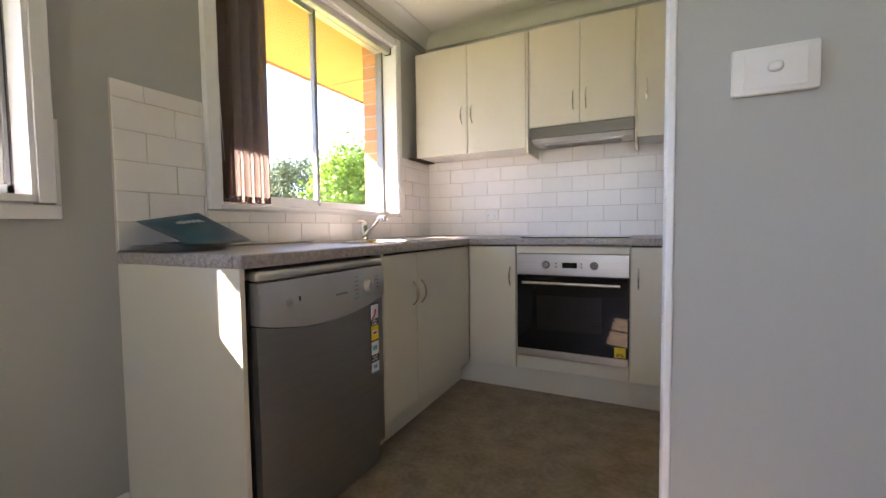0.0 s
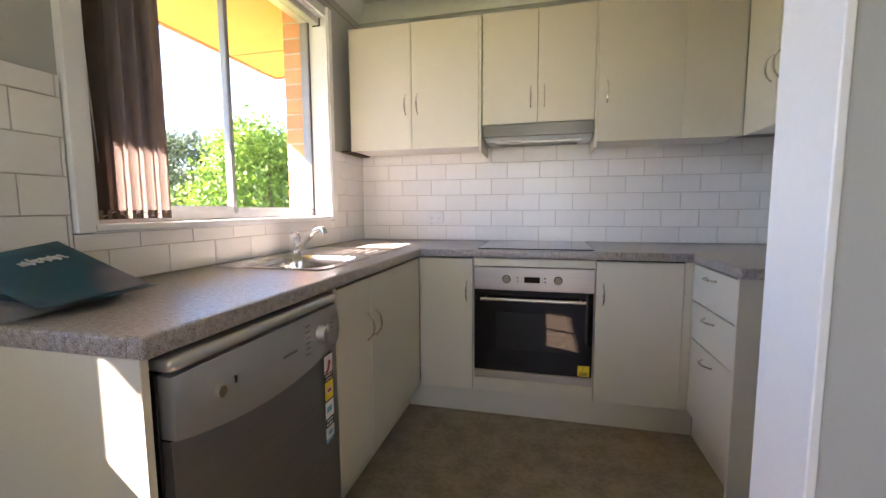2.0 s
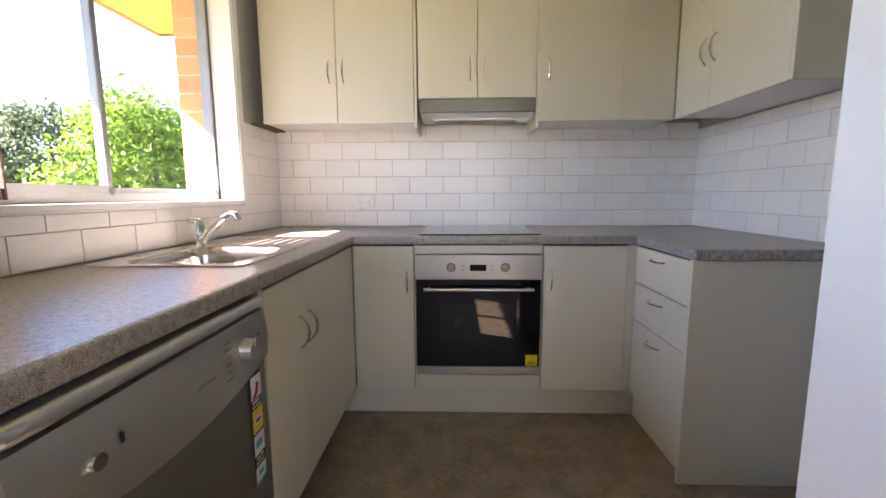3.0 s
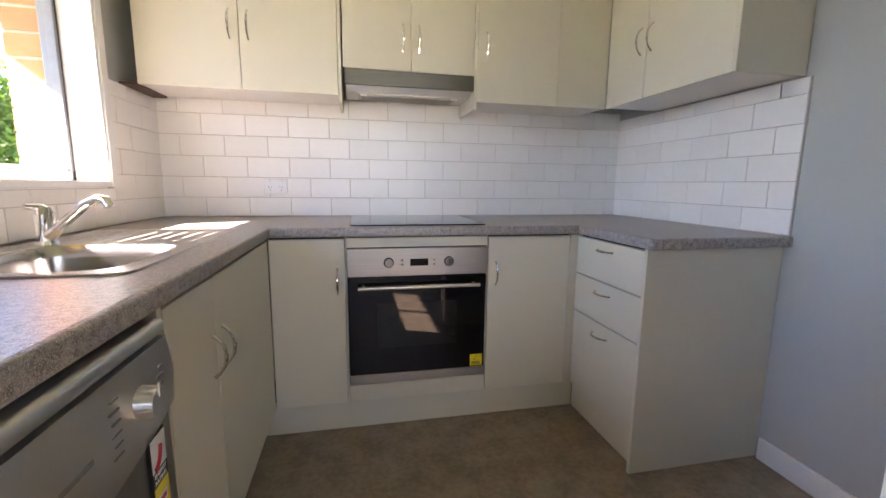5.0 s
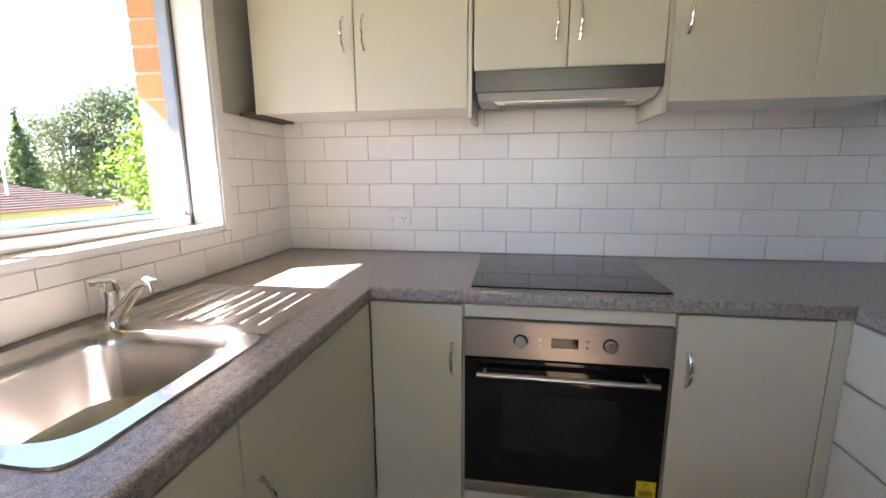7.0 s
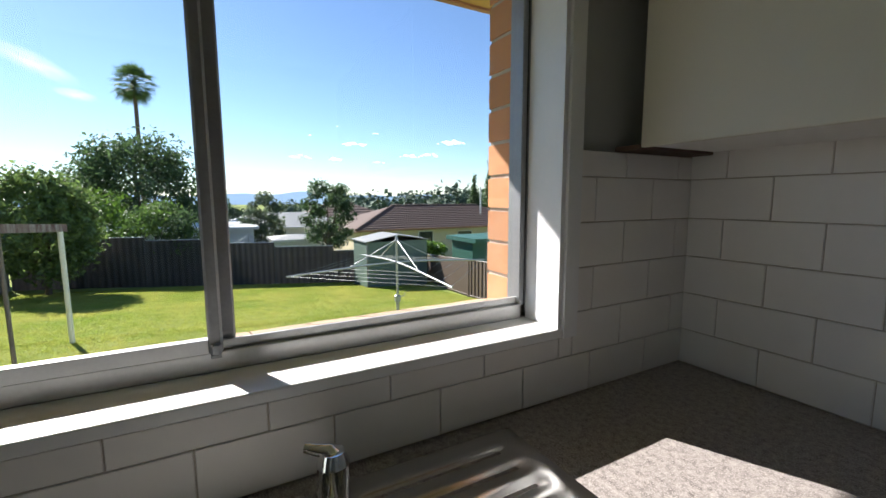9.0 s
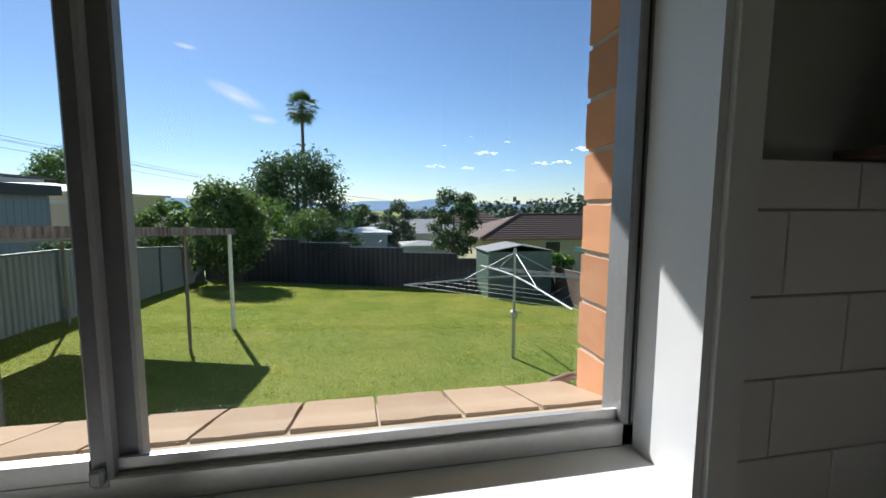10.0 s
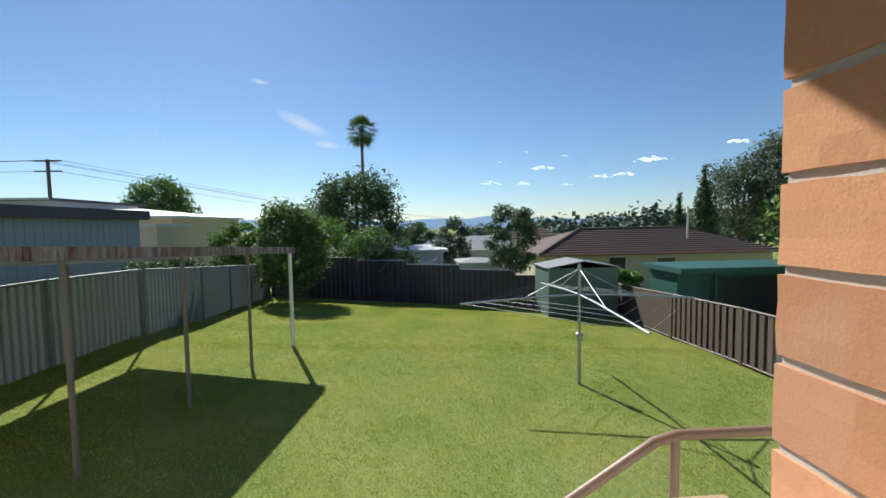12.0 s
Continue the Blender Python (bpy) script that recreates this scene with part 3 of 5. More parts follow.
# cooktop
ck = thing("cooktop", (1.196, -0.31, 0.9), "black ceramic glass cooktop set into the worktop", "cooktop")
part("glass", B(0.908, 1.486, -0.566, -0.052, 0.9006, 0.9058, bevel=0.0015), BGLASS, ck)
for x, y, r in ((1.045, -0.185, 0.088), (1.34, -0.185, 0.07), (1.045, -0.43, 0.07), (1.34, -0.43, 0.088)):
    bm = bmesh.new()
    loft(bm, [superloop(x, y, q, q, 0.9060, 40, 2) for q in (r, r - 0.0015)], cap=False)
    part("zone_ring", bm, GALV, ck)

# oven
ov = thing("oven", (1.19, -0.3, 0.22), "built-in stainless steel oven with a black glass door", "oven")
fy = -0.606
part("body", B(0.8925, 1.4875, -0.584, -0.06, 0.222, 0.812), BLACK, ov)
pn = part("control_panel", B(0.8925, 1.4875, fy, -0.584, 0.694, 0.812, bevel=0.002), STEEL, ov, "brushed steel control panel")
for x in (1.061, 1.316):
    k = part("knob", C((x, fy, 0.752), (x, fy - 0.020, 0.752), 0.0185, 0.0165, 24), CHROME, pn, "round chrome knob", True)
    part("knob_ring", C((x, fy + 0.001, 0.752), (x, fy - 0.002, 0.752), 0.0215, 0.0215, 24), BLACK, pn)
    part("grip", B(x - 0.0025, x + 0.0025, fy - 0.0225, fy - 0.019, 0.738, 0.766), CHROME, k)
part("display", B(1.150, 1.227, fy - 0.0015, fy + 0.002, 0.736, 0.766), BGLASS, pn)
for x in (1.117, 1.252):
    for z in (0.742, 0.761):
        part("button", C((x, fy, z), (x, fy - 0.003, z), 0.0042, n=12), CHROME, pn)
        part("mark", B(x - 0.012, x - 0.007, fy - 0.0006, fy, z - 0.002, z + 0.002), GALV, pn)
dg = part("door", B(0.8965, 1.4835, fy, -0.585, 0.267, 0.690, bevel=0.002), BGLASS, ov, "black glass oven door")
part("inner_window", B(1.01, 1.355, fy - 0.0008, fy + 0.001, 0.385, 0.580), mat("tinted_oven_window", (0.018, 0.017, 0.016), (0.014, 0.013, 0.012), 0.03), dg)
hd = part("door_handle", T([(0.934, fy - 0.036, 0.653), (1.446, fy - 0.036, 0.653)], 0.0085, 14), STEEL, dg, "steel bar handle", True)
for x in (0.955, 1.425):
    part("handle_post", C((x, fy, 0.653), (x, fy - 0.032, 0.653), 0.006, n=10), STEEL, hd)
part("bottom_trim", B(0.8945, 1.4855, fy - 0.001, -0.585, 0.226, 0.265, bevel=0.002), STEEL, ov, "brushed steel trim")
st = part("sticker", B(1.418, 1.474, fy - 0.0012, fy + 0.001, 0.272, 0.326), YELLOW, dg, "yellow warning sticker")
bm = bmesh.new()
tri = [(1.446, fy - 0.0016, 0.320), (1.434, fy - 0.0016, 0.298), (1.458, fy - 0.0016, 0.298)]
tube(bm, tri + tri[:1], 0.0009, 4)
part("triangle", bm, BLACK, st)
for i in range(3):
    part("print_bar", B(1.426, 1.466, fy - 0.0016, fy, 0.277 + i * 0.006, 0.280 + i * 0.006), BLACK, st)

# range hood
hood = thing("range_hood", (1.195, -0.15, 1.5), "slim slide-out stainless steel range hood under a cabinet", "range hood")
part("front", B(0.896, 1.494, -0.312, -0.294, 1.514, 1.582, bevel=0.0015), HOODF, hood, "brushed steel front strip")
bm = bmesh.new()
vs = [bm.verts.new(p) for p in ((0.90, -0.293, 1.580), (0.90, -0.293, 1.516), (0.90, -0.245, 1.496), (0.90, -0.04, 1.496), (0.90, -0.04, 1.580),
                                (1.49, -0.293, 1.580), (1.49, -0.293, 1.516), (1.49, -0.245, 1.496), (1.49, -0.04, 1.496), (1.49, -0.04, 1.580))]
for i in range(5):
    bm.faces.new((vs[i], vs[(i + 1) % 5], vs[5 + (i + 1) % 5], vs[5 + i]))
bm.faces.new(vs[:5])
bm.faces.new(vs[5:])
part("body", bm, HOODW, hood, "pale grey hood body")
fl = part("filter", B(0.955, 1.435, -0.236, -0.07, 1.490, 1.4955), STEEL, hood, "metal grease filter")
for x in (0.965, 1.405):
    part("lamp_cover", B(x, x + 0.03, -0.228, -0.20, 1.487, 1.490), PLASTIC, fl)
for i in range(8):
    part("filter_rib", B(0.97, 1.42, -0.19 + i * 0.014, -0.186 + i * 0.014, 1.4885, 1.490), GALV, fl)


# wall cabinets
def wall_cabinet(label, x0, x1, z0, doors, handles, side_drop=()):
    c = thing("wall_cabinet", ((x0 + x1) / 2, -0.15, z0), label, "cabinet", "wall cabinets")
    part("body", B(x0, x1, -0.279, -0.002, z0 + 0.004, 2.190), CARCASS, c)
    part("gap", B(x0, x1, -0.281, -0.279, z0 + 0.004, 2.188), GAP, c)
    for a, b in doors:
        d = door(c, "door", (a, b, -0.300, -0.282, z0, 2.192))
        for h in handles:
            if a < h < b:
                bow_handle(d, (h, -0.300, 1.728), (0, 0, 1), (0, -1, 0), 0.115)
    for a in side_drop:
        part("side_panel", B(a, a + 0.014, -0.298, -0.002, 1.434, 2.190, bevel=0.001), CABINET, c)
    return c


wall_cabinet("cream two-door wall cabinet beside the window", 0.070, 0.864, 1.467, ((0.068, 0.4635), (0.4665, 0.866)), (0.428, 0.502), (0.868,))
wall_cabinet("cream two-door wall cabinet above the range hood", 0.890, 1.494, 1.586, ((0.889, 1.1935), (1.1965, 1.495)), (1.158, 1.232))
wall_cabinet("cream wall cabinet with one wide corner door", 1.5145, 2.195, 1.467, ((1.513, 1.926), (1.9268, 2.198)), (1.556,), (1.498,))
c = thing("wall_cabinet", (2.35, -0.68, 1.467), "cream two-door wall cabinet on the side wall", "cabinet", "wall cabinets")
part("body", B(2.221, W - 0.002, -1.040, -0.302, 1.471, 2.190), CARCASS, c)
part("gap", B(2.219, 2.221, -1.040, -0.304, 1.471, 2.188), GAP, c)
d = door(c, "door", (2.200, 2.218, -0.585, -0.304, 1.467, 2.192))
bow_handle(d, (2.200, -0.552, 1.715), (0, 0, 1), (-1, 0, 0), 0.115)
d = door(c, "door", (2.200, 2.218, -1.040, -0.588, 1.467, 2.192))
bow_handle(d, (2.200, -0.621, 1.715), (0, 0, 1), (-1, 0, 0), 0.115)
part("end_panel", B(2.199, W - 0.002, -1.058, -1.0415, 1.467, 2.190, bevel=0.001), CABINET, c)
setting("trim_tile_edge", B(0.001, 0.066, -0.30, -0.001, 1.464, 1.474), mat("dark_timber_strip", (0.12, 0.075, 0.05), (0.09, 0.055, 0.04), 0.7), "dark strip above the tiles beside the cabinet", "trim")

# dishwasher
dw = thing("dishwasher", (0.32, -1.85, 0), "freestanding silver dishwasher under the worktop", "dishwasher")
y0, y1 = -2.146, -1.545
part("body", B(0.03, 0.578, y0 + 0.004, y1 - 0.004, 0.09, 0.848), BLACK, dw, "black tub casing")
part("top", B(0.05, 0.612, y0, y1, 0.822, 0.850, bevel=0.011, seg=3), APPL, dw, "silver top with a rounded front edge", True)


def bowed_front(z_of, z_top, x_a, x_b, crown):
    """A front panel over the width, whose lower or upper edge is an arc."""
    bm = bmesh.new()
    n = 18
    rows = []
    for i in range(n + 1):
        t = i / n
        y = y0 + (y1 - y0) * t
        za, zb = z_of(t), z_top(t)
        rows.append([bm.verts.new(p) for p in ((x_a, y, za), (x_b, y, za), (x_b + crown, y, (za + zb) / 2), (x_b - 0.004, y, zb - 0.001), (x_a, y, zb))])
    for a, b in zip(rows, rows[1:]):
        for k in range(5):
            bm.faces.new((a[k], a[(k + 1) % 5], b[(k + 1) % 5], b[k]))
    bm.faces.new(rows[0])
    bm.faces.new(rows[-1][::-1])
    return bm


dip = lambda t: 0.700 - 0.042 * (1 - (2 * t - 1) ** 2)
cp = part("control_panel", bowed_front(dip, lambda t: 0.818, 0.578, 0.614, 0.003), APPL, dw, "silver control panel", True)
dd = part("door", bowed_front(lambda t: 0.105, lambda t: dip(t) - 0.004, 0.578, 0.606, 0.0), APPL2, dw, "dark steel door panel", True)
part("grip_recess", bowed_front(lambda t: dip(t) - 0.0045, lambda t: dip(t) + 0.0005, 0.580, 0.598, 0), BLACK, dd)
part("plinth", B(0.54, 0.585, y0 + 0.006, y1 - 0.006, 0.012, 0.10), APPL2, dw)
part("edge_strip", B(0.545, 0.580, y0 - 0.006, y0 + 0.003, 0.012, 0.82), BLACK, dw)
for yy in (y0 + 0.03, y1 - 0.03):
    part("foot", C((0.50, yy, 0), (0.50, yy, 0.09), 0.016, n=12), BLACK, dw)
    part("foot", C((0.10, yy, 0), (0.10, yy, 0.09), 0.016, n=12), BLACK, dw)
kn = part("dial", C((0.615, -1.655, 0.752), (0.640, -1.655, 0.752), 0.025, 0.0225, 28), APPL, cp, "round silver programme dial", True)
part("dial_mark", B(0.6395, 0.6415, -1.6565, -1.6535, 0.760, 0.781), PLASTIC, kn)
part("power_button", C((0.615, -2.042, 0.748), (0.623, -2.042, 0.748), 0.0125, 0.0115, 20), CHROME, cp, "round chrome button", True)
part("indicator", B(0.615, 0.6185, -2.001, -1.996, 0.748, 0.763), BLACK, cp)
for i in range(6):
    part("print_bar", B(0.615, 0.6178, -1.735 + (i % 2) * 0.004, -1.712, 0.712 + i * 0.0155, 0.7145 + i * 0.0155), ALUD, cp)
for i in range(4):
    part("print_bar", B(0.615, 0.6178, -1.604 + (i % 2) * 0.006, -1.586, 0.737 + i * 0.014, 0.740 + i * 0.014), ALUD, cp)
part("maker_mark", B(0.615, 0.6176, -1.835, -1.775, 0.738, 0.745), ALUD, cp)
fx = 0.6065
sr = part("rating_sticker", B(fx - 0.001, fx + 0.0008, -1.6280, -1.5780, 0.395, 0.672), BLACK, dd, "energy and water rating stickers")
facing = Matrix(((0, 0, 1, 0), (1, 0, 0, 0), (0, 1, 0, 0), (0, 0, 0, 1)))
for n, z0, z1, m in (("label_panel", 0.612, 0.668, PAPER), ("label_panel", 0.528, 0.585, YELLOW), ("label_panel", 0.470, 0.522, PAPER), ("label_panel", 0.402, 0.440, PAPER), ("label_panel", 0.395, 0.404, BLUE)):
    part(n, B(fx, fx + 0.0014, -1.6270, -1.5790, z0, z1), m, sr)
part("red_arc", T([(fx + 0.0016, -1.6210 + 0.022 * math.sin(a), 0.617 + 0.04 * (1 - math.cos(a))) for a in [k * 0.2 for k in range(8)]], 0.004, 5), RED, sr)
part("print_bar", B(fx, fx + 0.0018, -1.6180, -1.5880, 0.548, 0.566), PAPER, sr)
part("print_bar", B(fx, fx + 0.0021, -1.6140, -1.5920, 0.552, 0.561), RED, sr)
part("print_bar", B(fx, fx + 0.0018, -1.6200, -1.5900, 0.488, 0.506), BLUE, sr)
part("print_bar", B(fx, fx + 0.0018, -1.6140, -1.5920, 0.415, 0.428), BLUE, sr)
for txt, z in (("ENERGY", 0.604), ("RATING", 0.592), ("WATER", 0.461), ("RATING", 0.449)):
    lettering(txt, Matrix.Translation((fx + 0.0012, -1.6030, z)) @ facing, 0.0105, PAPER, sr)

# folder and papers on the worktop
fd = thing("folder", (0.28, -2.0, 0.9), "teal glossy card folder lying open over papers", "folder")


def leaf(corners, thick=0.0016):
    bm = bmesh.new()
    a, b, c2, d = [Vector(p) for p in corners]
    rows = []
    for i in range(7):
        u = i / 6
        row = []
        for j in range(7):
            v = j / 6
            p = a.lerp(b, u).lerp(d.lerp(c2, u), v)
            p.z += 0.006 * math.sin(math.pi * u) * math.sin(math.pi * v)
            row.append(bm.verts.new(p))
        rows.append(row)
    for i in range(6):
        for j in range(6):
            bm.faces.new((rows[i][j], rows[i + 1][j], rows[i + 1][j + 1], rows[i][j + 1]))
    bmesh.ops.solidify(bm, geom=bm.faces[:], thickness=thick)
    return bm


fa, fb, fc, fdn = Vector((0.020, -2.135, 1.000)), Vector((0.022, -1.915, 1.034)), Vector((0.29, -1.900, 0.930)), Vector((0.316, -2.150, 0.9265))
cover = part("cover", leaf((fa, fb, fc, fdn)), TEAL, fd, smooth=True)
part("back_cover", leaf(((0.06, -2.105, 0.9270), (0.06, -1.89, 0.9270), (0.30, -1.872, 0.9230), (0.318, -2.118, 0.9230))), TEAL, fd, smooth=True)


def on_cover(u0, u1, v0, v1, lift=0.0045):
    bm = bmesh.new()
    pts = []
    for u, v in ((u0, v0), (u1, v0), (u1, v1), (u0, v1)):
        p = fa.lerp(fb, u).lerp(fdn.lerp(fc, u), v)
        p.z += 0.006 * math.sin(math.pi * u) * math.sin(math.pi * v) + lift
        pts.append(bm.verts.new(p))
    bm.faces.new(pts)
    bmesh.ops.solidify(bm, geom=bm.faces[:], thickness=0.0006)
    return bm


for u0, u1, v0, v1 in ((0.36, 0.42, 0.31, 0.39), (0.45, 0.60, 0.30, 0.325), (0.46, 0.49, 0.26, 0.37), (0.62, 0.66, 0.29, 0.37), (0.69, 0.73, 0.29, 0.37)):
    part("emblem", on_cover(u0, u1, v0, v1), PAPER, cover, "white printed emblem")
script = []
for i in range(19):
    u, v = 0.40 + 0.40 * i / 18, 0.34 - 0.05 * math.sin(i * 1.7) - 0.03 * i / 18
    p = fa.lerp(fb, u).lerp(fdn.lerp(fc, u), v)
    p.z += 0.006 * math.sin(math.pi * u) * math.sin(math.pi * v) + 0.003
    script.append(p)
part("script_mark", T(script, 0.0022, 5), PAPER, cover, "white printed script flourish")
for i, (dx, dy) in enumerate(((0, 0), (0.014, 0.010), (-0.006, 0.020))):
    zp = 0.9055 + i * 0.0065
    solo("paper_sheet", leaf(((0.014 + dx * 0.5, -2.184 + dy, zp), (0.03 + dx, -1.94 + dy, zp), (0.26 + dx, -1.95 + dy, zp - 0.001), (0.275 + dx, -2.180 + dy, zp - 0.001)), 0.0045),
         PAPER, "white paper sheets under the teal folder", "paper", "papers under the folder")

# electrical plates
sw = thing("light_switch", (1.743, -2.085, 1.21), "white plastic light switch plate on the wall", "light switch")
part("plate", B(1.686, 1.800, -2.098, -2.0855, 1.174, 1.249, bevel=0.004, seg=2), PLASTIC, sw, smooth=True)
part("inner_plate", B(1.702, 1.784, -2.0996, -2.098, 1.182, 1.241, bevel=0.0006), PLASTIC, sw)
bm = loft(bmesh.new(), [superloop(1.743, 1.214, q, q * 0.8, d, 20, 2.4) for q, d in ((0.0105, 0.0), (0.0100, 0.004), (0.0075, 0.0065), (0.003, 0.0075))])
for v in bm.verts:
    v.co = (v.co.x, -2.0996 - v.co.z, v.co.y)
part("rocker", bm, PLASTIC, sw, smooth=True)
so = thing("power_outlet", (0.53, -0.012, 1.055), "white double power outlet on the tiled splashback", "power outlet")
pl = part("plate", B(0.476, 0.590, -0.021, -0.0125, 1.019, 1.092, bevel=0.003, seg=2), PLASTIC, so, smooth=True)
for x in (0.506, 0.560):
    part("switch", B(x - 0.005, x + 0.005, -0.0245, -0.021, 1.073, 1.084, bevel=0.001), PLASTIC, pl)
    for dx, dz in ((-0.006, 0.006), (0.006, 0.006), (0, -0.008)):
        part("slot", B(x + dx - 0.0012, x + dx + 0.0012, -0.0216, -0.021, 1.046 + dz - 0.004, 1.046 + dz + 0.004), BLACK, pl)


# ---- outside: house ----
HOLE = (-1.84, -0.470, 1.072, 2.30)
outer_wall = setting("wall_brick_skin", holed(bmesh.new(), -0.258, -0.14, (-9.0, 1.2), (-1.6, 2.30), (HOLE, (-3.62, -2.37, 1.072, 2.30))), MORTAR, "orange brick outer wall of the house", "wall")
sl = bmesh.new()
vs = [sl.verts.new(p) for p in ((-0.135, -1.84, 1.05), (-0.135, -0.47, 1.05), (-0.135, -0.47, 1.105), (-0.135, -1.84, 1.105), (-0.29, -1.84, 1.0), (-0.29, -0.47, 1.0), (-0.29, -0.47, 1.0655), (-0.29, -1.84, 1.0655))]
for f in ((0, 1, 2, 3), (4, 5, 6, 7), (0, 1, 5, 4), (3, 2, 6, 7), (0, 3, 7, 4), (1, 2, 6, 5)):
    sl.faces.new([vs[i] for i in f])
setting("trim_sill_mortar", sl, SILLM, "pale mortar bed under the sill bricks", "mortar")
EX, EZ, EY = -1.14, 2.30, 0.70
setting("trim_soffit", B(EX, 0.0, -9.0, EY, EZ, EZ + 0.012), SOFFIT, "yellow-cream painted eaves soffit with screw heads", "soffit")
setting("trim_fascia", B(EX - 0.03, EX, -9.0, EY + 0.02, EZ - 0.012, EZ + 0.19), FASCIA, "brown fascia board and gutter", "fascia")
setting("trim_fascia_return", B(EX, 0.0, EY, EY + 0.02, EZ - 0.012, EZ + 0.19), FASCIA, "brown fascia board and gutter", "fascia")
setting("trim_soffit_joint", B(EX, -0.26, 0.14, 0.152, EZ - 0.004, EZ - 0.0005), FASCIA, "timber cover strip on the soffit", "trim")
for y in (-1.3, -0.9, -0.5, -0.1):
    for x in (-0.35, -0.95):
        solo("screw_head", C((x, y, EZ - 0.003), (x, y, EZ - 0.0002), 0.006, n=8), FASCIA, "dark screw head in the soffit", "screw", "soffit screws")
setting("roof", B(EX - 0.02, 5.2, -9.2, EY + 0.02, EZ + 0.192, EZ + 0.25), ROOFT, "house roof above the eaves", "roof")
hr = thing("handrail", (-1.0, -0.08, -1.2), "brown painted pipe handrail beside the outside steps", "handrail")
part("rail", T([(-1.0, -1.1, 0.135), (-1.0, -0.6, 0.455), (-1.0, -0.22, 0.70), (-1.0, -0.15, 0.745), (-1.0, -0.08, 0.762), (-1.0, 0.5, 0.762)], 0.015, 12), RAIL, hr, smooth=True)
part("post", C((-1.0, -0.09, -1.25), (-1.0, -0.09, 0.755), 0.013, n=12), RAIL, hr, smooth=True)
part("post", C((-1.0, 0.48, -1.25), (-1.0, 0.48, 0.755), 0.013, n=12), RAIL, hr, smooth=True)


# ---- outside: ground ----
def gz(x, y):
    d = min(0.0, x + 8.5)
    near = -1.2 - 0.047 * max(-14, min(14, y)) + 0.085 * d
    if x < -30:
        f = min(1.0, (-30 - x) / 60)
        near += (-14 - near) * (f * f * (3 - 2 * f))
    return near


xs = [40, 20, 8, 2] + [-0.25 - 0.6 * i for i in range(50)] + [-31 - 2.5 * 1.18 ** i - 2 * i for i in range(26)] + [-1200, -3000]
ys = [-2500, -900, -400, -200, -100] + [-60 + 2.4 * i for i in range(20)] + [-11 + 0.6 * i for i in range(38)] + [12.5 + 2.6 * i for i in range(22)] + [100, 200, 400, 900, 2500]
bm = bmesh.new()
g = [[bm.verts.new((x, y, gz(x, y))) for y in ys] for x in xs]
for i in range(len(xs) - 1):
    for j in range(len(ys) - 1):
        bm.faces.new((g[i][j], g[i][j + 1], g[i + 1][j + 1], g[i + 1][j]))
setting("ground", bm, LAWN, "sunlit green lawn sloping down to a valley", "ground", True)

rng = np.random.default_rng(4)
N = 900000
px = -1.6 - 15.5 * rng.random(N) ** 1.1
py = -7.0 + 12.4 * rng.random(N)
hh = 0.008 + 0.020 * rng.random(N)
hh *= 0.7 + 0.25 * (1 + np.sin(px * 9.1 + 2 * np.sin(py * 7.3)) * np.sin(py * 11.7 + 1.7 * np.sin(px * 5.9)))
an = rng.random(N) * 6.283
wd = 0.002 + 0.003 * rng.random(N) + 0.0004 * -px
base_z = -1.2 - 0.047 * py + 0.085 * np.minimum(0.0, px + 8.5)
vv = np.zeros((N, 3, 3))
for k, s in ((0, -1), (1, 1)):
    vv[:, k, 0], vv[:, k, 1], vv[:, k, 2] = px + s * wd * np.cos(an), py + s * wd * np.sin(an), base_z - 0.01
lean = rng.normal(0, 0.02, (N, 2))
vv[:, 2, 0], vv[:, 2, 1], vv[:, 2, 2] = px + lean[:, 0], py + lean[:, 1], base_z + hh
me = bpy.data.meshes.new("grass")
me.from_pydata(vv.reshape(-1, 3).tolist(), [], [(3 * i, 3 * i + 1, 3 * i + 2) for i in range(N)])
me.materials.append(BLADE)
tagged(new("grass", me), "short mown green grass blades on the lawn", "grass", kind="stuff")


# ---- outside: fences ----
def ribbed_panel(bm, a, b, za, zb, ta, tb, pitch=0.10, depth=0.022):
    """A sheet of ribbed steel between two posts, with sloping bottom and top."""
    a, b = Vector(a), Vector(b)
    d = (b - a)
    n = max(2, int(d.length / pitch))
    nrm = Vector((-d.y, d.x)).normalized()
    prev = None
    for i in range(n * 4 + 1):
        t = i / (n * 4)
        o = (0, 0, 1, 1)[i % 4] * depth
        p = a.lerp(b, t) + nrm * o
        cur = (bm.verts.new((p.x, p.y, za + (zb - za) * t)), bm.verts.new((p.x, p.y, ta + (tb - ta) * t)))
        if prev:
            bm.faces.new((prev[0], cur[0], cur[1], prev[1]))
        prev = cur
    bmesh.ops.solidify(bm, geom=bm.faces[:], thickness=0.004)
    return bm


def fence_bay(label, group, mat_sheet, a, b, height, level=False, pitch=0.1, flat_top=None):
    ga, gb = gz(*a), gz(*b)
    ta, tb = ga + height, gb + height
    if level:
        ta = tb = flat_top if flat_top is not None else (ta + tb) / 2
    f = thing("fence_panel", ((a[0] + b[0]) / 2, (a[1] + b[1]) / 2, min(ga, gb)), label, "fence", group)
    part("sheet", ribbed_panel(bmesh.new(), a, b, ga - 0.05, gb - 0.05, ta, tb, pitch), mat_sheet, f)
    part("top_rail", tube(bmesh.new(), [(*a, ta), (*b, tb)], 0.022, 6), GALV if level else mat_sheet, f)
    part("post", B(a[0] - 0.03, a[0] + 0.03, a[1] - 0.03, a[1] + 0.03, ga - 0.2, ta + 0.02), mat_sheet, f)
    return f


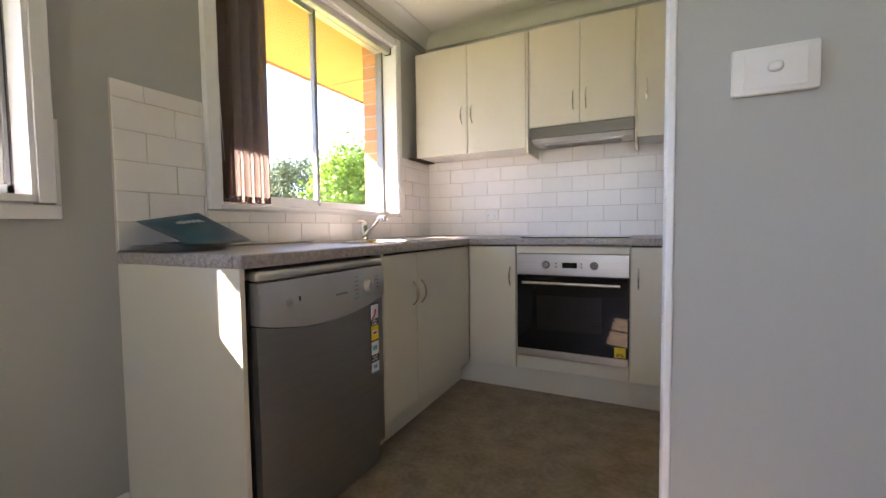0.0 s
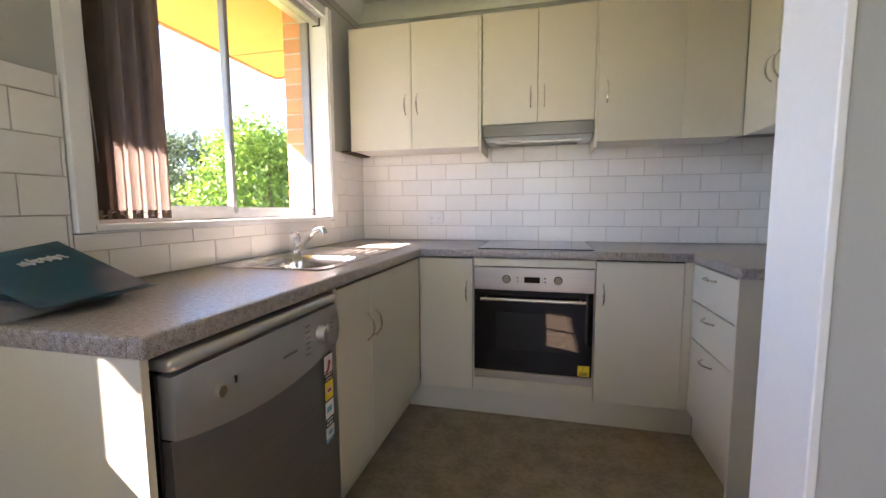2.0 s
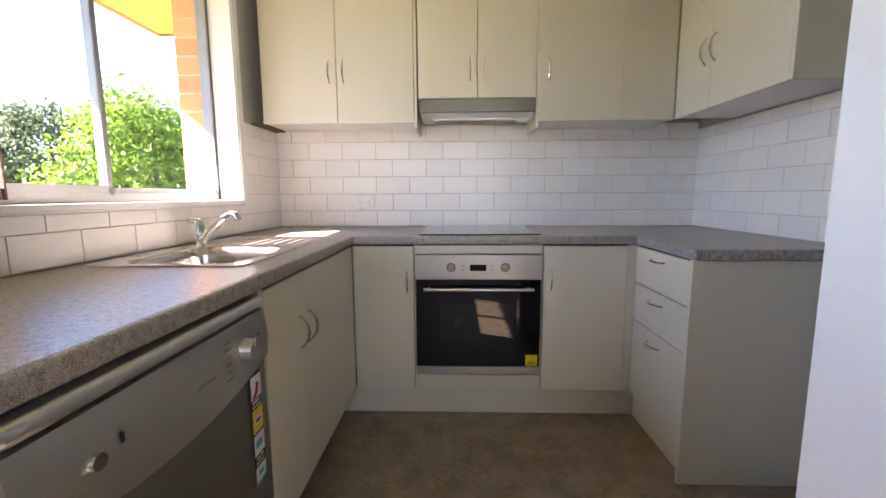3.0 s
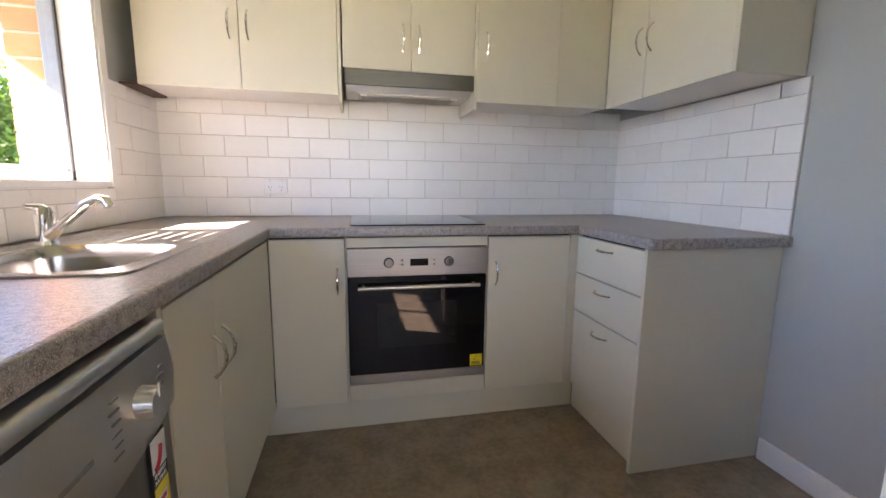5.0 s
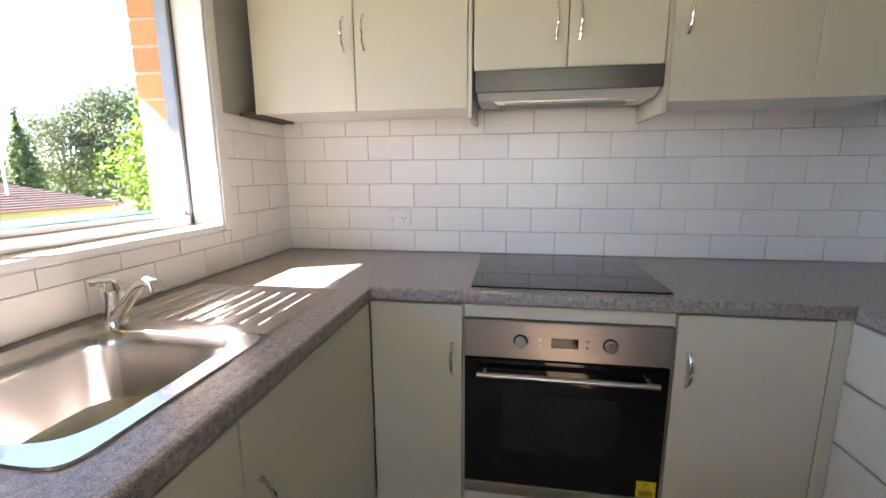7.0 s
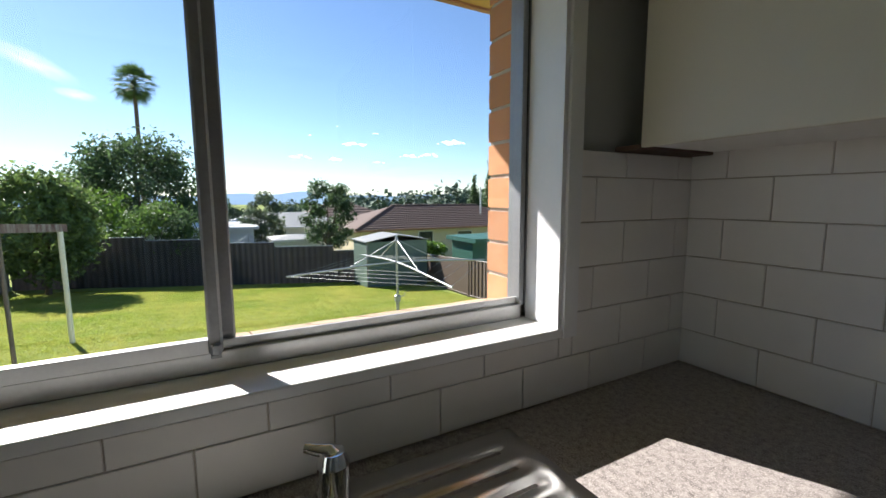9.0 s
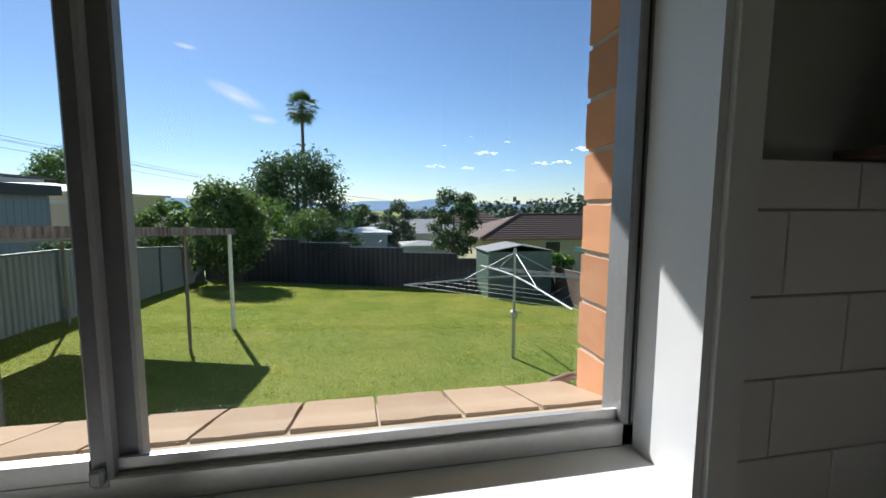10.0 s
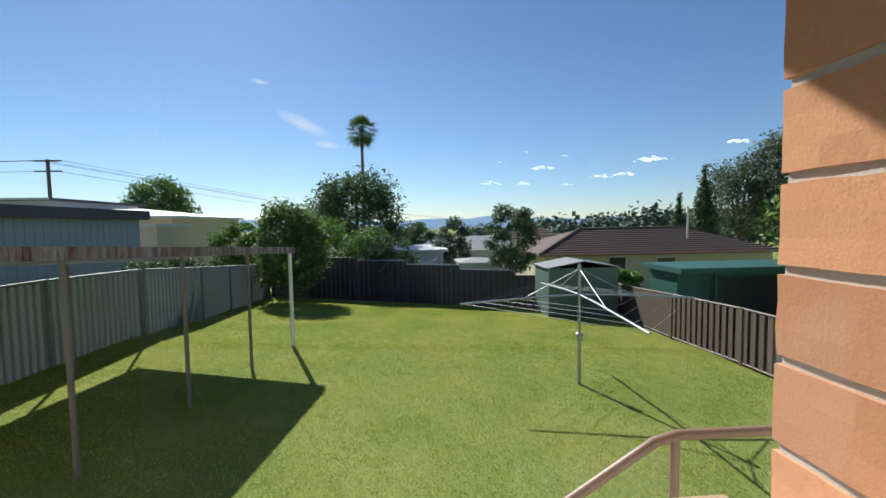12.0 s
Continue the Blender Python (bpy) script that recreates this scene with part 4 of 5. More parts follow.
lf = [(-2.2, -7.0), (-4.6, -6.93), (-7.0, -6.86), (-9.2, -6.8), (-11.6, -6.72), (-13.8, -6.95), (-16.0, -7.15), (-18.6, -7.35)]
for a, b in zip(lf, lf[1:]):
    fence_bay("pale green ribbed steel fence panel", "side boundary fence", FENCE_L, a, b, 1.44, pitch=0.13)
bf = [(-18.7, -7.3), (-18.3, -5.3), (-17.7, -3.4), (-17.1, -1.3), (-16.4, 0.85), (-15.8, 2.95), (-15.2, 5.0), (-14.9, 6.6)]
for (a, b), top in zip(zip(bf, bf[1:]), (0.12, 0.02, -0.10, -0.27, -0.46, -0.66, -0.74)):
    fence_bay("charcoal steel fence panel stepping down the slope", "back fence", FENCE_D, a, b, 1.5, True, 0.2, top)
rf = [(-3.0, 5.5), (-5.2, 5.45), (-7.4, 5.4), (-9.6, 5.4), (-11.6, 5.75), (-13.2, 6.2), (-14.8, 6.6)]
for a, b in zip(rf, rf[1:]):
    ga, gb = gz(*a), gz(*b)
    f = thing("paling_fence", (*a, ga), "brown steel fence panel with upright slats", "fence", "slatted side fence")
    part("top_rail", T([(*a, ga + 1.12), (*b, gb + 1.12)], 0.025, 6), FENCE_B, f)
    part("backing_sheet", ribbed_panel(bmesh.new(), (a[0], a[1] + 0.03), (b[0], b[1] + 0.03), ga, gb, ga + 1.08, gb + 1.08, 0.2, 0.012), FENCE_B, f)
    part("bottom_rail", T([(*a, ga + 0.06), (*b, gb + 0.06)], 0.025, 6), FENCE_B, f)
    part("post", B(a[0] - 0.03, a[0] + 0.03, a[1] - 0.03, a[1] + 0.03, ga - 0.2, ga + 1.14), FENCE_B, f)
    for i in range(12):
        t = (i + 0.5) / 12
        x, y, zz = a[0] + (b[0] - a[0]) * t, a[1] + (b[1] - a[1]) * t, ga + (gb - ga) * t
        part("slat", B(x - 0.055, x + 0.055, y - 0.012, y + 0.012, zz + 0.06, zz + 1.1), FENCE_B, f)

# ---- outside: carport, clothes hoist, shed ----
cpt = thing("carport", (-6, -4.5, -1.1), "old low carport with a peeling red beam and pipe posts", "carport")
front = [(-8.32, -3.36), (-7.05, -3.68), (-5.52, -3.90), (-3.98, -4.14), (-2.3, -4.35)]
top_of = lambda x: 0.97 + (x + 8.32) * 0.058
bm = bmesh.new()
for a, b in (((-8.5, -3.33), (-2.4, -4.33)),):
    pts = []
    for (x, y), dn in ((a, 0), (b, 0)):
        zt = top_of(x)
        pts += [(x, y - 0.025, zt - 0.125), (x, y + 0.025, zt - 0.125), (x, y + 0.025, zt), (x, y - 0.025, zt)]
    v = [bm.verts.new(p) for p in pts]
    for f in ((0, 1, 2, 3), (4, 5, 6, 7), (0, 1, 5, 4), (1, 2, 6, 5), (2, 3, 7, 6), (3, 0, 4, 7)):
        bm.faces.new([v[i] for i in f])
part("beam", bm, RUST, cpt, "peeling red painted beam")
part("beam_plate", B(-3.52, -3.32, -4.165, -4.140, top_of(-3.4) - 0.125, top_of(-3.4) - 0.01), GALV, cpt)
bm = bmesh.new()
rows = []
for i in range(61):
    t = i / 60
    x = -8.62 + 6.3 * t
    y = -3.30 - 1.0 * t
    o = 0.012 * (1 if i % 2 else -1)
    rows.append((bm.verts.new((x, y - 0.03, top_of(x) - 0.035 + o)), bm.verts.new((x - 0.3, y - 3.1, top_of(x) - 0.235 + o))))
for a, b in zip(rows, rows[1:]):
    bm.faces.new((a[0], b[0], b[1], a[1]))
bmesh.ops.solidify(bm, geom=bm.faces[:], thickness=0.004)
part("roof_sheet", bm, ROOFING, cpt, "corrugated steel roof sheet")
for i, (x, y) in enumerate(front):
    part("post", C((x, y, gz(x, y) - 0.1), (x, y, top_of(x) - 0.12), 0.040 if i == 0 else 0.027, n=12), PLASTIC if i == 0 else POST, cpt, "white painted post" if i == 0 else "", True)
for x, y in ((-8.6, -6.35), (-6.9, -6.45), (-5.2, -6.6), (-3.6, -6.8)):
    part("back_post", C((x, y, gz(x, y) - 0.1), (x, y, top_of(x) - 0.24), 0.028, n=10), POST, cpt)

HX, HY = -6.42, 1.80
ho = thing("clothes_hoist", (HX, HY, gz(HX, HY)), "galvanised rotary clothes hoist standing on the lawn", "clothes hoist", "clothes hoists")
part("lower_pole", C((HX, HY, gz(HX, HY) - 0.1), (HX, HY, -0.50), 0.030, n=12), GALV, ho, smooth=True)
part("upper_pole", C((HX, HY, -0.50), (HX, HY, 0.66), 0.022, n=12), GALV, ho, smooth=True)
gb = part("gear_box", B(HX - 0.05, HX + 0.05, HY - 0.05, HY + 0.05, -0.56, -0.42, bevel=0.02), GALV, ho)
part("crank", T([(HX, HY + 0.05, -0.46), (HX, HY + 0.14, -0.46), (HX, HY + 0.15, -0.40)], 0.009, 6), GALV, gb)
part("cap", C((HX, HY, 0.60), (HX, HY, 0.70), 0.035, 0.02, 12), GALV, ho)
hub = Vector((HX, HY, 0.20))
ends = []
for dx, dy in ((1, 0), (0, 1), (-1, 0), (0, -1)):
    e = hub + Vector((dx * 2.05, dy * 1.95, -0.10))
    ends.append(e)
    arm = part("arm", T([hub, hub.lerp(e, 0.3) + Vector((0, 0, 0.015)), e], 0.017, 8), GALV, ho, smooth=True)
    part("brace", T([(HX, HY, 0.62), hub.lerp(e, 0.48)], 0.009, 6), GALV, arm)
for i in range(4):
    for f in (0.98, 0.82, 0.66, 0.5):
        part("line", T([hub.lerp(ends[i], f), hub.lerp(ends[(i + 1) % 4], f)], 0.0028, 4), GALV, ho, "taut washing line")
hz = gz(-21.6, 0.3)
copy_thing(ho, pose(-21.6, 0.3, hz + 0.1, 0, 0, 35))

gs = thing("garden_shed", (-13.6, 4.8, -1.9), "small grey-green steel garden shed with a gable roof", "shed")
SX0, SX1, SY0, SY1, SZ = -15.0, -13.45, 3.55, 5.95, -0.16
part("body", B(SX0, SX1, SY0, SY1, -2.15, SZ), SHED, gs)
bm = bmesh.new()
ym = (SY0 + SY1) / 2
prof = [(SY0 - 0.06, SZ - 0.01), (ym, SZ + 0.21), (SY1 + 0.06, SZ - 0.01), (SY1 + 0.06, SZ + 0.02), (ym, SZ + 0.24), (SY0 - 0.06, SZ + 0.02)]
e2 = [[bm.verts.new((x, y, z)) for y, z in prof] for x in (SX0 - 0.05, SX1 + 0.07)]
for i in range(6):
    bm.faces.new((e2[0][i], e2[0][(i + 1) % 6], e2[1][(i + 1) % 6], e2[1][i]))
bm.faces.new(e2[0])
bm.faces.new(e2[1])
part("roof", bm, ROOFING, gs, "pale steel gable roof")
bm = bmesh.new()
v = [bm.verts.new(p) for p in ((SX1 + 0.01, SY0, SZ), (SX1 + 0.01, SY1, SZ), (SX1 + 0.01, ym, SZ + 0.20))]
bm.faces.new(v)
bmesh.ops.solidify(bm, geom=bm.faces[:], thickness=0.02)
part("gable", bm, SHED, gs)
for i in range(9):
    y = SY0 + 0.1 + i * 0.27
    part("rib", B(SX1, SX1 + 0.012, y, y + 0.05, -2.1, SZ - 0.03), SHED, gs)
part("corner_trim", B(SX1, SX1 + 0.02, SY0 - 0.01, SY0 + 0.05, -2.15, SZ), ROOFING, gs, "pale corner trim")


# ---- outside: houses ----
def house(name, label, x0, x1, y0, y1, zb, zw, ridge, wall_m, roof_m, wins=(), over=0.4, kind="house", tile_rows=0):
    """A house with a hipped roof; wins are openings (y0, y1, z0, z1) on the wall that faces +x."""
    h = thing(name, ((x0 + x1) / 2, (y0 + y1) / 2, zb), label, kind)
    part("wall", B(x0, x1, y0, y1, zb, zw), wall_m, h)
    bm = bmesh.new()
    X0, X1, Y0, Y1 = x0 - over, x1 + over, y0 - over, y1 + over
    xm = (X0 + X1) / 2
    run = min((X1 - X0) / 2, (Y1 - Y0) / 2 - 0.1)
    lo = [bm.verts.new(p) for p in ((X0, Y0, zw), (X1, Y0, zw), (X1, Y1, zw), (X0, Y1, zw))]
    up = [bm.verts.new(p) for p in ((X0, Y0, zw + 0.14), (X1, Y0, zw + 0.14), (X1, Y1, zw + 0.14), (X0, Y1, zw + 0.14))]
    r0, r1 = bm.verts.new((xm, Y0 + run, ridge)), bm.verts.new((xm, Y1 - run, ridge))
    bm.faces.new(lo)
    for i in range(4):
        bm.faces.new((lo[i], lo[(i + 1) % 4], up[(i + 1) % 4], up[i]))
    bm.faces.new((up[1], up[2], r1, r0))
    bm.faces.new((up[3], up[0], r0, r1))
    bm.faces.new((up[0], up[1], r0))
    bm.faces.new((up[2], up[3], r1))
    rf_ = part("roof", bm, roof_m, h)
    if tile_rows:
        rise = ridge - zw - 0.14
        for i in range(tile_rows):
            t = (i + 0.5) / tile_rows
            xx, zz = X1 - (X1 - xm) * t, zw + 0.14 + rise * t
            part("tile_course", T([(xx, Y0 + run * t, zz + 0.012), (xx, Y1 - run * t, zz + 0.012)], 0.034, 5), roof_m, rf_)
        part("ridge_cap", T([(xm, Y0 + run, ridge + 0.02), (xm, Y1 - run, ridge + 0.02)], 0.09, 6), roof_m, rf_)
        part("hip_cap", T([(X1, Y0, zw + 0.16), (xm, Y0 + run, ridge + 0.02)], 0.09, 6), roof_m, rf_)
    part("gutter", B(X1, X1 + 0.08, Y0, Y1, zw + 0.01, zw + 0.13), FASCIA if tile_rows else WHITEHOUSE, h)
    for a, b, c_, d_ in wins:
        w = part("window", B(x1, x1 + 0.05, a, b, c_, d_), WHITEHOUSE, h, "pale framed window")
        part("pane", B(x1 + 0.05, x1 + 0.06, a + 0.06, b - 0.06, c_ + 0.06, d_ - 0.06), DARKWIN, w)
    return h


hb = house("house", "cream house with a brown terracotta tiled hip roof", -31, -24, 6.7, 21.0, -4.0, -0.62, 0.90, CREAM, ROOFT, ((10.6, 11.7, -1.9, -0.72), (13.6, 14.8, -1.9, -0.8), (7.3, 9.2, -3.2, -0.75)), tile_rows=12)
part("flue", C((-25.6, 16.6, -0.2), (-25.6, 16.6, 2.3), 0.06, n=10), WHITEHOUSE, hb, "white flue pipe")
house("house", "neighbouring house with a brown tiled roof farther down", -44, -36, 4.5, 15.0, -5.5, -1.0, 1.0, CREAM, ROOFT, tile_rows=8)
house("house", "low white house with a flat pale roof behind the back fence", -28, -22.5, -7.2, 0.6, -4.0, -0.12, 0.14, WHITEHOUSE, WHITEHOUSE, ((-5.6, -5.0, -1.3, -0.6),), 0.25)
house("house", "far house with a long pale grey roof", -40, -34, -1.0, 9.0, -5.0, -0.9, 0.3, WHITEHOUSE, ROOFING, ((0.5, 2, -2.4, -1.3), (4, 5.5, -2.4, -1.3)))
house("shed", "small white shed with a gable roof behind the fence", -22.6, -20.4, 1.3, 3.4, -3.6, -0.68, -0.38, WHITEHOUSE, ROOFING, (), 0.1, "shed")
house("house", "yellow house with a long white metal roof", -34, -25, -30, -15.0, -3.0, 1.98, 2.75, CREAM, WHITEHOUSE, ((-18, -16, 0.4, 1.6),), 0.3)
house("house", "white weatherboard house with a dark flat roof", -34, -26, -42, -22.6, -2.0, 3.15, 3.4, WHITEHOUSE, FENCE_D, ((-26.5, -25.2, 2.2, 2.95), (-24.6, -23.4, 2.2, 2.95)), 0.5)
house("shed", "cream rendered shed beside the yellow house", -21.5, -19.0, -16.5, -12.3, -2.5, 1.45, 1.52, CREAM, WHITEHOUSE, (), 0.1, "shed")
g2 = thing("garage", (-12.5, -14, -1), "grey clad garage with a dark flat roof edge", "garage")
part("wall", B(-17.4, -6.0, -17.0, -12.0, -1.6, 1.75), GREYCLAD, g2)
part("roof", B(-17.7, -5.7, -17.3, -11.75, 1.75, 2.10), FENCE_D, g2, "dark flat roof edge")
for i in range(38):
    x = -17.3 + i * 0.3
    part("cladding_rib", B(x, x + 0.04, -12.0, -11.985, -1.2, 1.74), GREYCLAD, g2)
g3 = thing("green_shed", (-14, 10.5, -2), "dark green steel shed with an open doorway", "shed")
part("body", B(-15.4, -13.7, 8.2, 13.5, -3.0, -0.42), GREEN, g3)
part("roof", B(-15.6, -13.2, 8.0, 13.8, -0.42, -0.24), GREEN, g3)
# black sheet on the solid body, painted shade of the open inside
part("doorway", B(-13.7, -13.68, 9.4, 13.2, -2.6, -0.62), BLACK, g3, "open front, its inner shade painted as a black sheet")
part("awning_post", B(-13.4, -13.32, 9.3, 9.38, -2.6, -0.42), GREEN, g3)

pole = thing("power_pole", (-45, -38.2, -3), "timber power pole with two crossarms", "power pole")
part("pole", C((-45, -38.2, -4), (-45, -38.2, 8.6), 0.19, 0.15, 10), BARK, pole)
for z in (8.45, 7.4):
    part("crossarm", B(-45.1, -44.9, -39.5, -36.9, z - 0.07, z + 0.07), BARK, pole)
for y, z in ((-39.4, 8.5), (-38.6, 8.5), (-37.0, 8.5), (-37.6, 7.45)):
    part("wire", T([(-45, y, z), (-80, y + 16, z - 3.2), (-130, y + 45, z - 5.0)], 0.018, 4), BLACK, pole)
    part("wire", T([(-45, y, z), (-42, y - 16, z - 0.8), (-40, y - 34, z + 0.3)], 0.018, 4), BLACK, pole)


# ---- outside: trees ----
def leaves(rng, lumps, count, size, flat=0.5):
    """Leaf clusters: small bent quads spread through lumps (centre, radii)."""
    wts = np.array([r[0] * r[1] + r[1] * r[2] for _, r in lumps])
    pick = rng.choice(len(lumps), count, p=wts / wts.sum())
    d = rng.normal(0, 1, (count, 3))
    d /= np.linalg.norm(d, axis=1)[:, None]
    rad = (0.35 + 0.95 * rng.random(count) ** 1.1)[:, None]
    cen = np.array([l[0] for l in lumps])[pick]
    rr = np.array([l[1] for l in lumps])[pick]
    pos = cen + d * rr * rad
    nrm = d * 0.6 + rng.normal(0, 0.6, (count, 3)) + np.array([0, 0, 0.4])
    nrm /= np.linalg.norm(nrm, axis=1)[:, None]
    u = np.cross(nrm, rng.normal(0, 1, (count, 3)))
    u /= np.linalg.norm(u, axis=1)[:, None]
    v = np.cross(nrm, u)
    s = (size * (0.6 + 0.8 * rng.random(count)))[:, None]
    quad = np.stack([pos - u * s, pos - v * s * flat + nrm * s * 0.15, pos + u * s, pos + v * s * flat + nrm * s * 0.15], 1)
    return quad


def leaf_mesh(name, quad, material):
    n = len(quad)
    me = bpy.data.meshes.new(name)
    me.from_pydata(quad.reshape(-1, 3).tolist(), [], [(4 * i, 4 * i + 1, 4 * i + 2, 4 * i + 3) for i in range(n)])
    me.materials.append(material)
    return me


def tree(label, x, y, base, top, radius, material, seed, count=5000, size=0.13, trunk=0.16, low=0.25, lumps=11, name="tree", squash=0.75):
    """Tapered trunk, limbs towards each lump of the crown, and a crown of many leaf clusters with gaps."""
    rng = np.random.default_rng(seed)
    t = thing(name, (x, y, base), label, "tree" if name == "tree" else "shrub", "trees" if name == "tree" else "shrubs")
    height = top - base
    ls = []
    lumps = int(lumps * 1.7)
    count = int(count * 1.3)
    for i in range(lumps):
        a = i * 2.4 + rng.random() * 0.7
        f = (i + 0.5) / lumps
        zc = base + height * (low + (0.93 - low) * f)
        spread = radius * (0.25 + 0.75 * math.sin(math.pi * (0.22 + 0.68 * f))) * 0.80
        r = radius * (0.22 + 0.26 * rng.random())
        rz = min(r * squash, (top - zc) * 0.95 + 0.06 * height)
        ls.append(((x + spread * math.cos(a) * (0.5 + 0.6 * rng.random()), y + spread * math.sin(a), zc), (r, r, rz)))
    bm = bmesh.new()
    mid = Vector((x + rng.normal(0, 0.06) * radius, y + rng.normal(0, 0.06) * radius, base + height * 0.45))
    tube(bm, [(x, y, base - 0.3), (x, y, base), mid, (mid.x, mid.y, base + height * 0.8)], [trunk * 1.25, trunk, trunk * 0.7, trunk * 0.15], 9)
    tr = part("trunk", bm, BARK, t, smooth=True)
    for c_, r in ls[:: max(1, lumps // 7)]:
        s = Vector((x, y, base)).lerp(mid, 0.75)
        part("limb", T([s, s.lerp(Vector(c_), 0.5) + Vector((0, 0, -0.05 * height)), c_], [trunk * 0.5, trunk * 0.3, trunk * 0.1], 6), BARK, tr)
    ob = new("crown", leaf_mesh("crown", leaves(rng, ls, count, size), material))
    ob.parent = t
    ob.matrix_parent_inverse = Matrix.Translation(-t.location)
    return t


tree("light green leafy tree in the yard corner", -16.6, -5.85, gz(-16.6, -5.85), 2.35, 1.35, LEAFM, 1, 8000, 0.085, 0.09, 0.22, 24)
tree("large dark green tree behind the back fence", -28.0, -4.9, -3.2, 4.85, 3.2, LEAFD, 2, 15000, 0.12, 0.25, 0.18, 34)
tree("green vine mound over the back fence", -19.2, -3.2, -2.4, 1.15, 1.45, LEAF, 3, 4500, 0.07, 0.06, 0.3, 9, "shrub")
tree("dark shrub hanging over the back fence", -18.6, -1.9, -2.2, 0.95, 1.05, LEAFD, 4, 3500, 0.06, 0.05, 0.35, 8, "shrub")
tree("green hedge behind the back fence", -21.5, -5.6, -2.6, 1.6, 1.7, LEAFB, 5, 4500, 0.08, 0.08, 0.3, 10, "shrub")
tree("feathery green tree behind the back fence", -19.6, 3.7, -2.6, 2.35, 1.25, LEAFD, 6, 3800, 0.085, 0.09, 0.38, 11)
tree("slender pale green tree behind the back fence", -25.0, 1.3, -3.2, 1.9, 1.1, LEAFG, 7, 2600, 0.10, 0.08, 0.4, 9)
tree("grey green tree in the valley", -34.0, -0.7, -5.0, 1.9, 1.5, LEAFD, 8, 2600, 0.13, 0.14, 0.3, 9)
tree("round green tree beyond the roofs", -45.0, -27.4, -4.5, 6.9, 3.4, LEAF, 9, 8000, 0.17, 0.3, 0.45, 14)
tree("bright green tree beyond the slatted fence", -12.0, 15.2, -2.4, 5.2, 3.2, LEAFB, 10, 16000, 0.12, 0.22, 0.12, 22)
tree("dark spreading tree behind the tiled house", -38.0, 37.0, -3.5, 10.2, 5.0, LEAFG, 11, 11000, 0.19, 0.4, 0.3, 16)
tree("tall grey green gum tree", -36.0, 44.5, -3.5, 12.0, 5.5, LEAFG, 12, 9000, 0.2, 0.4, 0.35, 14)
tree("tall grey green gum tree", -42.0, 33.5, -3.5, 7.8, 4.0, LEAFG, 22, 7000, 0.16, 0.3, 0.35, 12)
tree("broad-leaved shrub beside the fence", -15.6, 7.3, -2.3, -0.45, 0.62, LEAFB, 13, 900, 0.10, 0.05, 0.4, 7, "shrub")
tree("purple-leaved shrub behind the side fence", -12.2, -8.1, -1.2, 0.62, 0.95, LEAFD, 14, 1800, 0.07, 0.04, 0.3, 8, "shrub")
tree("leafy green tree behind the side fence", -21.0, -9.6, -2.0, 1.75, 1.35, LEAF, 15, 3800, 0.09, 0.08, 0.3, 9)

cy = thing("cypress", (-38, 26.6, -4), "tall narrow dark green cypress", "tree", "cypresses")
rng = np.random.default_rng(31)
part("trunk", C((-38, 26.6, -4), (-38, 26.6, 5), 0.25, 0.05, 10), BARK, cy)
ls = [((-38, 26.6, -2.5 + i * 0.62), (max(0.2, 1.05 * math.sin(math.pi * (0.28 + 0.70 * i / 14))),) * 2 + (0.6,)) for i in range(15)]
q = new("crown", leaf_mesh("crown", leaves(rng, ls, 6000, 0.16), LEAFD))
q.parent, q.matrix_parent_inverse = cy, Matrix.Translation(-cy.location)
copy_thing(cy, pose(-38.4, 24.4, -6.6))

pm = thing("palm_tree", (-50, -7.1, -6), "tall fan palm with a slim trunk", "palm tree")
part("trunk", T([(-50, -7.2, -6), (-50, -7.1, 4), (-50, -7.1, 12.2)], [0.28, 0.20, 0.17], 10), BARK, pm, smooth=True)
rng = np.random.default_rng(17)
for i in range(60):
    a = i * 2.39996
    el = 1.45 - 2.6 * (i / 60)
    ln = 0.85 + 0.45 * rng.random()
    d = Vector((math.cos(a) * math.cos(el), math.sin(a) * math.cos(el), math.sin(el)))
    c0 = Vector((-50, -7.1, 12.5))
    tip = c0 + d * ln
    side = d.cross(Vector((0, 0, 1))).normalized()
    upv = side.cross(d)
    bm = bmesh.new()
    tube(bm, [c0, tip], [0.03, 0.015], 4)
    for k in range(15):
        s = (k / 14 - 0.5) * 2.9
        e = tip + (d * math.cos(s) + side * math.sin(s)) * (0.85 + 0.40 * rng.random()) - Vector((0, 0, 0.22))
        m_ = tip.lerp(e, 0.5) + Vector((0, 0, 0.08))
        wv = (side * math.cos(s) - d * math.sin(s)) * 0.045
        bm.faces.new([bm.verts.new(p) for p in (tip, m_ + wv, e, m_ - wv)])
    part("frond", bm, LEAFD if i % 3 else LEAF, pm)

# far woods, hills and clouds
rng = np.random.default_rng(5)
lumps = []
for i in range(330):
    x = -70 - 230 * rng.random() ** 1.2
    y = x * -1 * (rng.random() * 2.3 - 0.62)
    r = 2.2 + 3.2 * rng.random()
    frac = min(1.0, max(0.0, (y / -x) / 1.1))
    zc = -5.5 + 0.012 * x * (1 - frac) + (3.8 + 0.020 * -x) * frac ** 0.7 + 1.5 * rng.random()
    lumps.append(((x, y, zc), (r * 1.3, r * 1.3, r)))
wm = leaf_mesh("woods", leaves(rng, lumps, 150000, 0.5, 0.8), WOODS)
tagged(new("woods", wm), "distant dark green bushland across the valley", "woods", kind="stuff")
bm = bmesh.new()
